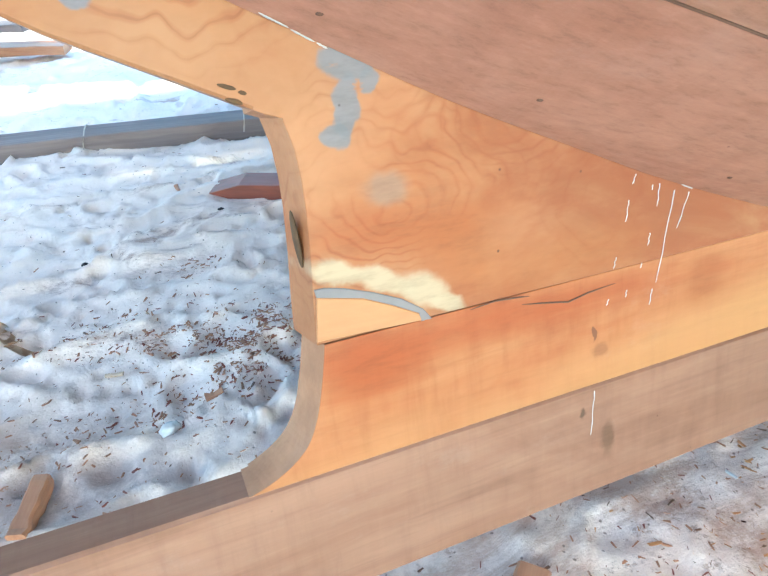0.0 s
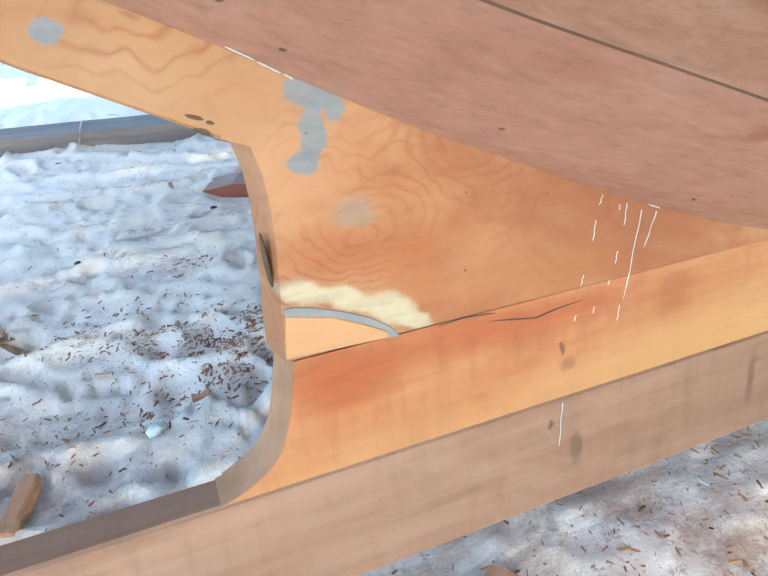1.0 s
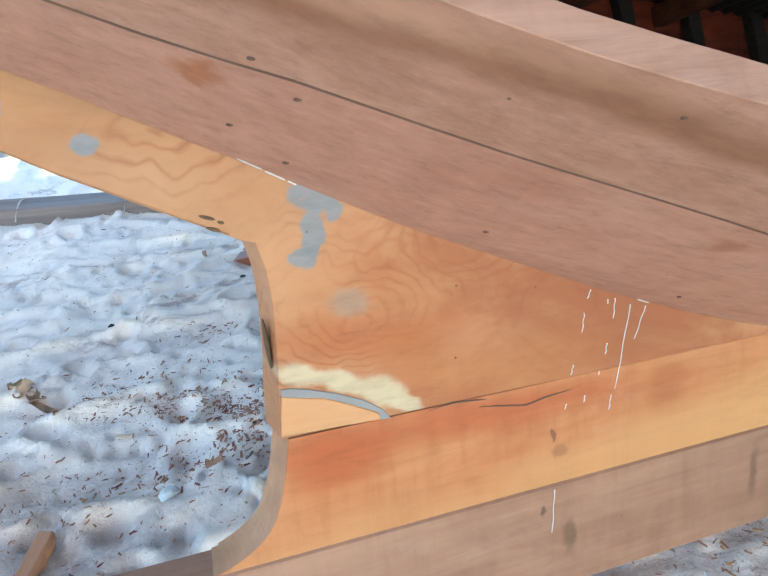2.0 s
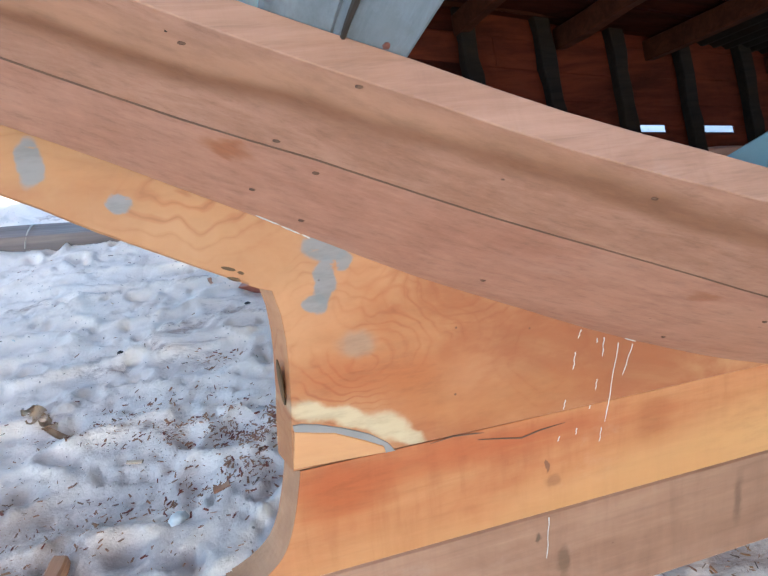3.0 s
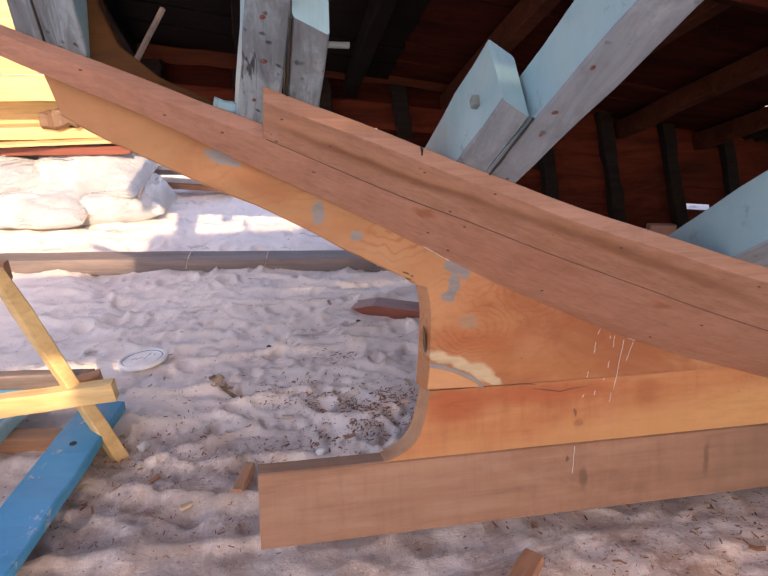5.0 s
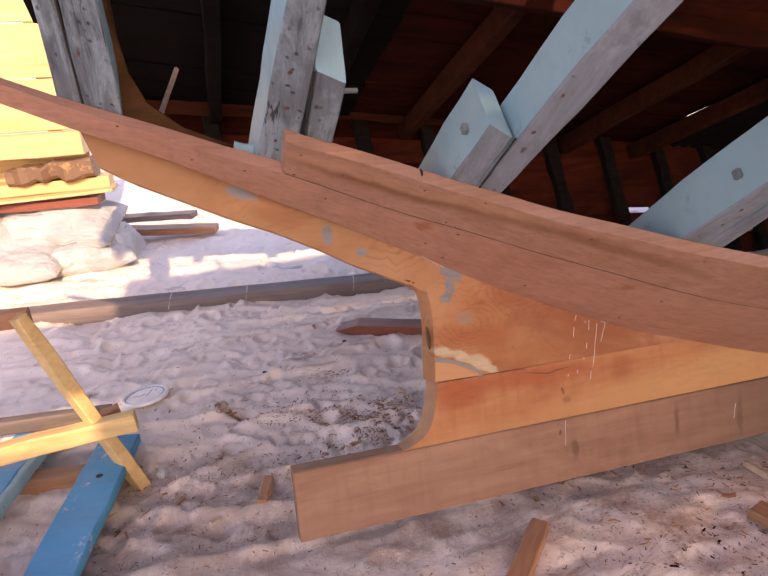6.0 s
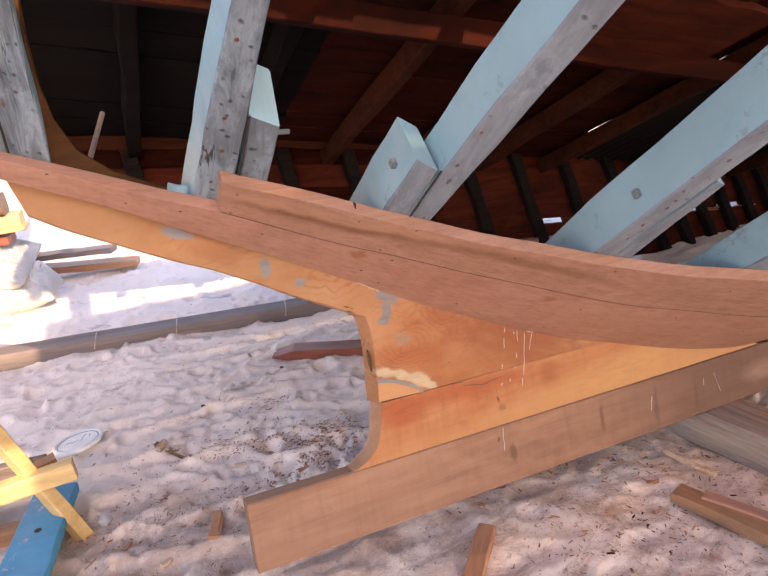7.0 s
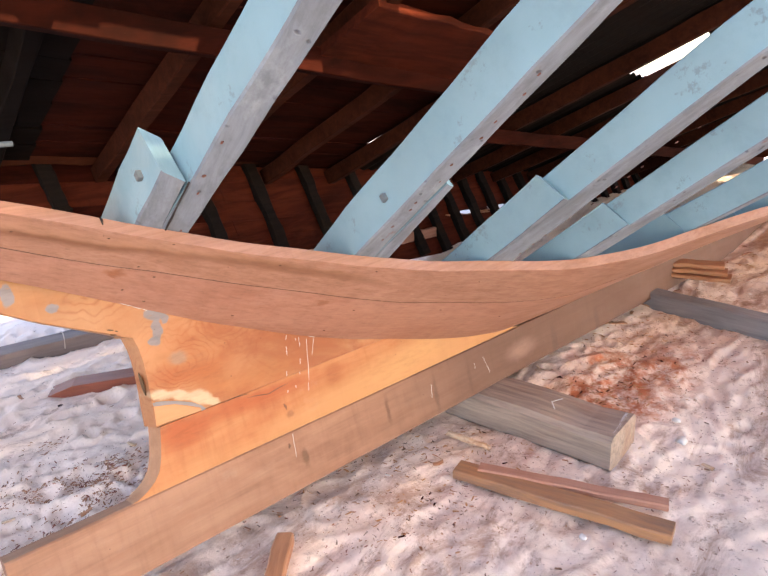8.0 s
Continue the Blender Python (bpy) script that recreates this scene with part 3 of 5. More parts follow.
RISE_S, RISE_M = (-1.0, -0.7, -0.58, -0.26, 0.02, 0.13, 0.57, 0.92, 1.4, 2.0, 3.0, 6), (1.6, 1.3, 0.95, 0.5, 0.51, 0.47, 0.46, 0.43, 0.38, 0.32, 0.26, 0.26)


def soft(s, xs, vs, d=0.06):
    return float(np.mean([np.interp(s + k * d, xs, vs) for k in (-1, -0.5, 0, 0.5, 1)]))


def seam(s):
    return soft(s, SEAM_S, SEAM_H)


def rise(s):
    return soft(s, RISE_S, RISE_M)


def skin(s, u, off=0.0, far=False, bend=1.35, steep=1.2):
    """A point of the hull's outer skin u metres up from the seam at the keel, off metres inside it; past bend the side turns up."""
    m = rise(s)
    q = math.sqrt(1 + m * m)
    v = min(u, bend)
    w, h = v / q, seam(s) + m * v / q
    n = (-m / q, 1 / q)
    if u > bend:
        k = math.sqrt(1 + steep * steep)
        w, h = w + (u - bend) / k, h + steep * (u - bend) / k
    w, h = w + n[0] * off, h + n[1] * off
    return Vector((s, (w + 0.056) if far else -w, h))


TOP1_S, TOP1_U = (-1.1, -0.646, -0.45, -0.35, -0.26, -0.20, -0.05, 0.06, 0.10, 0.16, 0.226, 0.34, 0.50, 0.60, 0.80, 1.05, 1.26, 1.7, 3.0, 6), (0.03, 0.050, 0.066, 0.083, 0.112, 0.122, 0.132, 0.153, 0.172, 0.186, 0.203, 0.222, 0.246, 0.253, 0.27, 0.305, 0.335, 0.42, 0.48, 0.48)
TOP2_S, TOP2_U = (-0.25, -0.15, 0.0, 0.11, 0.16, 0.28, 0.40, 0.575, 0.81, 1.18, 1.467, 1.8, 3.0, 6), (0.217, 0.240, 0.268, 0.296, 0.318, 0.345, 0.377, 0.416, 0.466, 0.562, 0.70, 0.86, 0.95, 0.95)


def top1(s):
    return soft(s, TOP1_S, TOP1_U, 0.02)


def top2(s):
    return soft(s, TOP2_S, TOP2_U, 0.05)


def strake(s0, s1, lo, hi, thick=0.03, step=0.05, far=False, gap=0.0013, **kw):
    bm = bmesh.new()
    rings = []
    n = max(2, int((s1 - s0) / step))
    for i in range(n + 1):
        s = s0 + (s1 - s0) * i / n
        a, b = lo(s) + gap, hi(s) - gap
        c = 0.0008
        us = [a + c, a + (b - a) * 0.33, a + (b - a) * 0.67, b - c]
        ring = [skin(s, a, c, far, **kw)] + [skin(s, u, 0.0, far, **kw) for u in us] + [skin(s, b, c, far, **kw), skin(s, b, thick - c, far, **kw), skin(s, b - c, thick, far, **kw), skin(s, (a + b) / 2, thick, far, **kw), skin(s, a, thick, far, **kw)]
        rings.append(ring)
    loft(bm, rings)
    return bm


# keel
T = 0.056
bm = bmesh.new()
rings = []
for i in range(31):
    s = -0.264 + 6.2 * i / 30
    b = -0.168
    c = 0.004
    rings.append([(s, y, h) for y, h in ((0, b + c), (0, -c), (c, 0), (T - c, 0), (T, -c), (T, b + c), (T - c, b), (c, b))])
loft(bm, rings)
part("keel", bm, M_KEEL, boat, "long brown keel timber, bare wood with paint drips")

# lower deadwood: a wedge with a hollowed heel
heel = [(0.002, 0.0), (0.027, 0.008), (0.053, 0.022), (0.073, 0.041), (0.086, 0.068), (0.095, 0.100), (0.101, 0.128), (0.105, 0.149)]


def eased(pts, n=4):
    """Points of a smooth curve through pts."""
    out = []
    for i in range(len(pts) - 1):
        p0, p1, p2, p3 = (Vector((*pts[min(max(i + k, 0), len(pts) - 1)], 0)) for k in (-1, 0, 1, 2))
        for j in range(n):
            t = j / n
            v = 0.5 * (2 * p1 + (p2 - p0) * t + (2 * p0 - 5 * p1 + 4 * p2 - p3) * t * t + (3 * p1 - p0 - 3 * p2 + p3) * t ** 3)
            out.append((v.x, v.y))
    return out + [pts[-1]]


heel = eased(heel)
low = [(0.45, 0.1503), (0.84, 0.1503)] + [(x, seam(x) + 0.012) for x in (0.90, 0.97, 1.05, 1.12, 1.2, 1.3, 1.4)] + [(1.52, 0.002), (0.8, 0.001), (0.4, 0.001)]
part("deadwood_wedge", extruded(heel + low, 0.0004, T - 0.0015, 0.0007, True, 0.010), (M_WEDGE, M_ENDWOOD), boat, "orange-red heart timber wedge on the keel")

# upper deadwood and horn timber, one grown crook
under = [(-0.612, 0.785), (-0.602, 0.725), (-0.585, 0.712), (-0.525, 0.676), (-0.33, 0.582), (-0.24, 0.545), (-0.13, 0.489), (-0.08, 0.459), (-0.025, 0.432), (0.032, 0.404), (0.058, 0.391), (0.072, 0.384)]
stern = [(0.072, 0.384), (0.082, 0.379), (0.096, 0.374), (0.103, 0.346), (0.1055, 0.315), (0.1055, 0.285), (0.103, 0.236), (0.099, 0.19), (0.097, 0.151)]
upper = [(0.45, 0.1505), (0.86, 0.1505), (0.87, seam(0.87) + 0.016), (0.7, seam(0.7) + 0.02), (0.49, seam(0.49) + 0.02), (0.3, seam(0.3) + 0.02), (0.15, seam(0.15) + 0.02), (0.072, seam(0.072) + 0.02)]
bm = extruded(stern + upper, 0.0, T, 0.0008, False, 0.010, 0.0725)
rings = []
for k in range(29):
    x = -0.612 + 0.684 * k / 28
    t = min(1, max(0, (0.06 - x) / 0.16))
    near = 0.026 * t * t * (3 - 2 * t)
    lo, hi, c = float(np.interp(x, *zip(*under))), seam(x) + 0.018, 0.003
    rings.append([(x, near, lo + c), (x, near, hi), (x, T, hi), (x, T, lo + c), (x, T - c, lo), (x, near + c, lo)])
loft(bm, rings)
crook = part("deadwood_crook", bm, M_DEAD, boat, "swirly orange deadwood crook with grey filler patches")
# the sound wood piece let in below the split
part("graving_piece", extruded([(0.0970, 0.1550), (0.2130, 0.1500), (0.2110, 0.1590), (0.1820, 0.1750), (0.1510, 0.1900), (0.1030, 0.2020)], -0.0025, 0.004, 0.001), M_GRAVE, boat, "small orange graving piece let into the deadwood")
part("filler_strip", extruded([(0.1020, 0.2100), (0.1030, 0.2010), (0.1510, 0.1900), (0.1820, 0.1750), (0.2110, 0.1590), (0.2130, 0.1490), (0.2260, 0.1490), (0.2170, 0.1620), (0.1940, 0.1790), (0.1620, 0.1940), (0.1320, 0.2050), (0.1120, 0.2100)], -0.0017, 0.004, 0.0006), M_PUTTYBAR, boat, "grey filler along the graving piece")
for pts in ([(0.2740, 0.1470), (0.3060, 0.1500), (0.3380, 0.1470), (0.3510, 0.1450)], [(0.3410, 0.1370), (0.3710, 0.1320), (0.4060, 0.1250), (0.4350, 0.1300), (0.4750, 0.1330)]):
    part("split", tube([(x, -0.0004, z) for x, z in pts], [0.0004] + [0.0011] * (len(pts) - 2) + [0.0003], 5), M_NAIL, boat, "dark drying split along the joint")
# hollow knot in the stern edge
bm = bmesh.new()
bmesh.ops.create_uvsphere(bm, u_segments=12, v_segments=8, radius=1)
bmesh.ops.transform(bm, matrix=pose(0.0965, 0.020, 0.258, 0, -3, 0) @ Matrix.Diagonal((0.0030, 0.009, 0.030, 1)), verts=bm.verts)
part("knot_hole", bm, M_HOLLOW, boat, "hollow brown knot in the stern edge", smooth=True)

# torn hollow in the underside
for cx, cz, rx in ((0.0530, 0.4050, 0.012), (0.0580, 0.3930, 0.009), (0.0650, 0.3990, 0.006)):
    bm = bmesh.new()
    bmesh.ops.create_icosphere(bm, subdivisions=2, radius=1)
    bmesh.ops.transform(bm, matrix=pose(cx, 0.004, cz, 0, 20, 0) @ Matrix.Diagonal((rx, 0.0052, 0.0030, 1)), verts=bm.verts)
    part("torn_hollow", bm, M_HOLLOW, boat, "torn dark hollow in the crook's edge")

# new planks on the near side
garboard = part("garboard_plank", strake(-1.1, 6.0, lambda s: 0.0, top1), M_PLANK, boat, "new pinkish brown garboard plank nailed to the deadwood")
second = part("second_plank", strake(-0.229, 6.0, top1, top2), M_PLANK2, boat, "new streaky brown second plank with square end")

part("seam", tube([skin(-0.225 + 0.05 * k, top1(-0.225 + 0.05 * k), 0.0004) for k in range(90)], 0.0011, 6), M_NAIL, boat, "dark open seam between the planks")


# ribs on the near side
def rib(s0, s1, u0, u1, deep=0.080, seed=0, cut=0.0, rake=(0.0, 0.0), feather=0.0):
    bm = bmesh.new()
    rings = []
    n = max(4, int((u1 - u0) / 0.07))
    for i in range(n + 1):
        u = u0 + (u1 - u0) * i / n
        j = 0.003 * wob(u * 9, seed, 0.5) + rake[0] * (min(u, 1.2) - 0.4)
        k = 0.003 * wob(u * 7, seed, 7.5) + rake[1] * (min(u, 1.2) - 0.4)
        c = 0.003
        a, b = s0 + j, s1 + k
        if feather and u > u1 - feather:
            a += (s1 - s0) * 0.9 * (1 - (u1 - u) / feather)
        lo, hi = 0.0305, 0.0305 + deep + 0.006 * wob(u * 3, seed, 3)
        def at(s, off):
            v = u - cut * (off - lo) if i == n else u
            mid = (s0 + s1) / 2
            p = skin(mid, v, off)
            return Vector((s, p.y, p.z + seam(s) - seam(mid) + (rise(s) - rise(mid)) * -p.y))
        rings.append([at(a + c, lo), at(b - c, lo), at(b, lo + c), at(b, hi - c), at(b - c, hi), at(a + c, hi), at(a, hi - c), at(a, lo + c)])
    loft(bm, rings, index=(lambda i, k: 1 if k in (0, 1, 7) else 0))
    return bm


def square_nut(s, u, off, parent, size=0.009):
    p = skin(s, u, off)
    bm = bmesh.new()
    bmesh.ops.create_cube(bm, size=1)
    bmesh.ops.bevel(bm, geom=bm.edges[:], offset=0.12, segments=1, affect="EDGES")
    m = rise(s)
    bmesh.ops.transform(bm, matrix=pose(s - 0.002, p.y, p.z, -math.degrees(math.atan(m)), 0, 0) @ Matrix.Diagonal((0.012, size * 1.7, size * 2.0, 1)), verts=bm.verts)
    part("bolt", bm, M_IRON, parent, "galvanised square bolt head")


RIB = [  # s0, s1 of the long piece; s0, s1, top of the lapped piece; nut s, u; depth; rake
    (-0.592, -0.524, -0.640, -0.597, 1.8, None, None, 0.085, (0.0, 0.0)),
    (-0.250, -0.194, -0.190, -0.139, 0.402, -0.250, 0.30, 0.085, (0.08, 0.035)),
    (0.1315, 0.177, 0.086, 0.1275, 0.465, 0.084, 0.390, 0.088, (0.06, 0.065)),
    (0.524, 0.573, 0.5745, 0.612, 0.712, 0.524, 0.578, 0.102, (0.0, -0.015)),
    (0.945, 0.985, 0.900, 0.9445, 0.78, 0.900, 0.635, 0.085, (-0.04, -0.08)),
    (1.235, 1.272, 1.195, 1.2345, 0.76, 1.197, 0.555, 0.085, (-0.07, -0.10)),
    (1.63, 1.665, 1.590, 1.6295, 0.72, 1.592, 0.548, 0.085, (-0.06, -0.08)),
    (1.99, 2.03, 1.950, 1.9895, 0.75, None, None, 0.085, (-0.05, -0.05)),
    (2.34, 2.38, 2.300, 2.3395, 0.8, None, None, 0.085, (0.0, 0.0)),
    (2.70, 2.74, 2.660, 2.6995, 0.8, None, None, 0.085, (0.0, 0.0)),
    (3.08, 3.12, 3.040, 3.0795, 0.8, None, None, 0.085, (0.0, 0.0)),
    (3.48, 3.52, 3.440, 3.4795, 0.8, None, None, 0.085, (0.0, 0.0)),
    (3.90, 3.94, 3.860, 3.8995, 0.8, None, None, 0.085, (0.0, 0.0)),
]
for k, (a, b, c, d, up, ns, nu, deep, rake) in enumerate(RIB):
    if k > 3:
        a, d = c + 0.009, c + 0.0085
    pair = (M_RIB, M_RIBOLD if k < 2 else M_RIBWORN)
    r = part("rib", rib(a, b, 0.03, 1.85, deep, k, rake=rake), pair, boat, "pale blue painted rib, outer face worn grey")
    part("lapped_timber", rib(c, d, 0.03, up, deep + (0.001 if k > 2 else 0.024 if k == 2 else 0.008), k + 40, cut=0.35 if k > 3 else -0.45 if k == 1 else 0.1, feather=0.16 if k > 3 else 0.0, rake=(0.05, 0.03) if k == 2 else rake if k > 3 else (0.0, -0.07 if k == 3 else 0.0)), pair, r)
    if ns is not None:
        square_nut(ns, nu, 0.075, r)
        if k in (4, 5, 6):
            square_nut(ns + 0.03, nu + 0.2, 0.07, r, 0.005)
# dark strips drawn as the shade in the gaps between paired timbers
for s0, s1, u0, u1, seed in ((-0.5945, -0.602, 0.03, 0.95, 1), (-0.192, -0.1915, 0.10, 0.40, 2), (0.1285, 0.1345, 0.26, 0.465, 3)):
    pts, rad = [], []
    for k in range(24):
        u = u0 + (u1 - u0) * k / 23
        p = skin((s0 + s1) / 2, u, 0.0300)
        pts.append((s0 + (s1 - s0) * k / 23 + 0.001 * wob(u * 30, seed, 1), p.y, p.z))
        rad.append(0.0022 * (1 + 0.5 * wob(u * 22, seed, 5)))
    part("joint_shade", tube(pts, rad, 6), M_HOLE, boat, "dark strip drawn as shade between paired rib timbers")
# rusty nails in the worn outer faces
rngn = random.Random(31)
for k in (0, 1, 2, 3, 4):
    a, c = RIB[k][0], RIB[k][1]
    for u in [0.20 + 0.065 * j for j in range(15)]:
        s = a + (c - a) * rngn.uniform(0.2, 0.8) + RIB[k][8][0] * (u - 0.4)
        p = skin((a + c) / 2, u + rngn.uniform(-0.03, 0.03), 0.0300)
        bm = bmesh.new()
        bmesh.ops.create_uvsphere(bm, u_segments=8, v_segments=5, radius=1)
        bmesh.ops.transform(bm, matrix=pose(s, p.y, p.z, -math.degrees(math.atan(rise(s))), 0, 0) @ Matrix.Diagonal((rngn.uniform(0.0025, 0.0055), 0.0045, 0.0012, 1)), verts=bm.verts)
        part("nail", bm, M_RUST, boat)
p = skin(-0.137, 0.335, 0.075)
part("threaded_rod", tube([(-0.140, p.y, p.z), (-0.100, p.y, p.z)], 0.005, 8), M_IRON, boat, "bare threaded rod end")
p = skin(-0.29, 0.07, 0.06)
bm = board(0.05, 0.03, 0.022, 0.002, 0.004, 5)
bmesh.ops.transform(bm, matrix=pose(p.x, p.y, p.z, 0, 10, 0), verts=bm.verts)
part("wedge", bm, M_RIB, boat, "small pale blue wedge")

# stern knee inside, on the centre line
inner = [(-0.568, 0.814), (-0.272, 0.712), (-0.212, 0.70), (-0.30, 0.735), (-0.41, 0.782), (-0.475, 0.835), (-0.505, 0.90), (-0.520, 0.98), (-0.527, 1.08), (-0.525, 1.30), (-0.51, 1.6), (-0.56, 1.6), (-0.58, 1.3), (-0.59, 1.05)]
part("stern_knee", extruded(inner, -0.004, 0.060), M_OCHRE, boat, "ochre painted stern knee with filler patch")
part("loose_stick", tube([(-0.46, 0.02, 0.80), (-0.41, 0.10, 0.93)], 0.006, 6), M_GREYBEAM, boat)

# the shed behind and above the boat
EAVE_Z, EAVE_SLOPE, PITCH = 1.005, -0.153, 0.43
EAVE_X, EAVE_H = (-0.85, 0.68, 1.66, 2.0, 3.74, 6.7, 7.6), (1.10, 0.955, 0.815, 0.78, 0.625, 0.60, 0.60)


def eave(x):
    return soft(x, EAVE_X, EAVE_H, 0.3)


def roof_z(x, y):
    return EAVE_Z + EAVE_SLOPE * x - PITCH * (y - 1.98)


shed = empty("shed_frame", "low dark shed of old red boards and dark studs", "shed", kind="structure")


def shed_bar(name, p, q, ly, lz, mat, up=(0, 0, 1), seed=1, label=""):
    bm = board((Vector(q) - Vector(p)).length, ly, lz, 0.004, 0.004, seed, 10)
    bmesh.ops.transform(bm, matrix=along(p, q, up), verts=bm.verts)
    return part(name, bm, mat, shed, label)


def on_roof(x, y, drop=0.0):
    return (x, y, roof_z(x, y) - drop)


# roof boards run along the shed; the bow part is dark corrugated sheet with a hole in it
rngf = random.Random(9)
y = 2.10
while y > -0.55:
    wd = rngf.uniform(0.15, 0.22)
    j = rngf.uniform(-0.012, 0.004)
    # the stern length uses the blackened copy in place of deeper shade
    for x0, x1, mat, up in ((-0.85, 0.40, M_SHEDSHADE, 0.0), (0.30, 2.20, M_OLDSHADED, 0.021)):
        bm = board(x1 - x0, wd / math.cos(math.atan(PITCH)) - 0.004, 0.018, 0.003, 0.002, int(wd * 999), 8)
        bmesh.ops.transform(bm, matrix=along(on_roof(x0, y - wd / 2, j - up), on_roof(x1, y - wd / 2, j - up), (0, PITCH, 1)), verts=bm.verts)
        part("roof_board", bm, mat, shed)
    y -= wd
bm = bmesh.new()
xs = [2.15 + 0.019 * k for k in range(330)]
ys = [2.10, 1.5, 0.46, 0.05, -0.2, -0.6]
grid = [[bm.verts.new((x, y, roof_z(x, y) + 0.012 + 0.010 * math.cos(x * 83))) for y in ys] for x in xs]
for i in range(len(xs) - 1):
    for k in range(len(ys) - 1):
        if k == 2 and 3.08 < xs[i] < 3.60:
            continue
        bm.faces.new((grid[i][k], grid[i + 1][k], grid[i + 1][k + 1], grid[i][k + 1]))
part("roof_sheet", bm, M_GREYPLK, shed, "dark corrugated roof sheet with a hole", smooth=True)
for k in range(19):
    x = 0.22 + 0.48 * (k - 3)
    if x < -0.8:
        continue
    if x > 2.2:
        x += 0.25
    shed_bar("rafter", on_roof(x, 2.08, 0.055), on_roof(x, -0.6, 0.055), 0.055, 0.085, M_SHEDSHADE if x < 0.4 else M_STRINGER, (0, PITCH, 1), 100 + k)
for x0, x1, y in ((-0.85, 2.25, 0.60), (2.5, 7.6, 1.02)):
    shed_bar("purlin", on_roof(x0, y, 0.14), on_roof(x1, y, 0.14), 0.075, 0.085, M_OLDSHADED, (0, 0, 1), 130)
for k in range(8):
    x0, x1 = -0.85 + 1.05 * k, min(7.6, 0.20 + 1.05 * k)
    shed_bar("wall_plate", (x0, 1.97, eave(x0) - 0.01), (x1 + 0.01, 1.97, eave(x1) - 0.01), 0.06, 0.065, M_STRINGER, (0, 0, 1), 140 + k, "red-brown wall plate")


def wall_point(x, d):
    """d metres down from the eave; the wall leans in towards its foot."""
    return (x, 2.02 - 0.55 * d, eave(x) - 0.03 - d)


x = -0.66
while x < 7.5:
    d1 = 0.24 if x < 0.5 else 0.66
    a, b = wall_point(x, 0.0), wall_point(x + 0.02, d1)
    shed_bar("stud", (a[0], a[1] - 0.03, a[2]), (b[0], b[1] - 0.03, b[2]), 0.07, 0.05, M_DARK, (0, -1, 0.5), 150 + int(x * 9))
    x += 0.37 if x < 2.5 else 0.24
SLITS = ((1.92, 2.17), (2.39, 2.58), (3.13, 3.40), (3.60, 3.83), (5.2, 5.6))
d, widths = 0.0, (0.105, 0.115, 0.11, 0.085, 0.036, 0.11, 0.12)
for k, wd in enumerate(widths):
    x0 = -0.70 if d < 0.14 else 0.34 if d < 0.28 else 0.46
    spans = [(x0, 1.2 + 0.13 * (k % 2)), (1.202 + 0.13 * (k % 2), 7.6)]
    if k == 4:
        ends = [x0] + [e for slit in SLITS for e in slit] + [7.6]
        spans = list(zip(ends[::2], ends[1::2]))
    for x0, x1 in spans:
        bm = bmesh.new()
        rings = []
        n = max(2, int((x1 - x0) / 0.3))
        for i in range(n + 1):
            x = x0 + (x1 - x0) * i / n
            p, q = Vector(wall_point(x, d + 0.002)), Vector(wall_point(x, d + wd - 0.002))
            rings.append([p, q, q + Vector((0, 0.018, 0.01)), p + Vector((0, 0.018, 0.01))])
        loft(bm, rings)
        # darker red on stern boards stands in for less light there
        part("wall_board", bm, M_OLDSHADED if x1 < 1.3 else M_WALLRED, shed)
    d += wd
for x, d0 in ((3.3, 0.432), (3.7, 0.435)):
    p, q = wall_point(x - 0.22, d0), wall_point(x + 0.3, d0 + 0.015)
    shed_bar("slat", p, q, 0.015, 0.012, M_BROWNWOOD, (0, 0, 1), 170)
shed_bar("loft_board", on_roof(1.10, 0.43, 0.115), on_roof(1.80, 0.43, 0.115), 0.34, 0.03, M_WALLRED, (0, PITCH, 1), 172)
shed_bar("sill_board", (1.75, 1.70, 0.225), (2.9, 1.72, 0.14), 0.03, 0.075, M_PLANK, (0, 0, 1), 171)
for x, y in ((-0.66, 1.90), (7.5, -0.45), (7.5, 1.9)):
    z = roof_z(x, y) - 0.1 if y < 3 else 1.0
    if y < 3:
        shed_bar("post", (x, y, 0.9 if x < 0 else -0.1), (x, y, z), 0.10, 0.10, M_SHEDSHADE, (1, 0, 0), 180)

# paint drips on the near side
rng = random.Random(12)


def drip(s, h, ln, lean, r=0.0008, wav=0.0008):
    pts = []
    for i in range(7):
        t = i / 6
        pts.append((s - lean * ln * t + wav * math.sin(i * 1.9), -0.0008, h - ln * t))
    bm = tube(pts, [r * k for k in (1.2, 0.8, 0.9, 0.7, 0.9, 1.0, 0.5)], 6)
    for v in bm.verts:
        v.co.y = -0.0008 + (v.co.y + 0.0008) * 0.5
    part("paint_drip", bm, M_PAINT, boat)


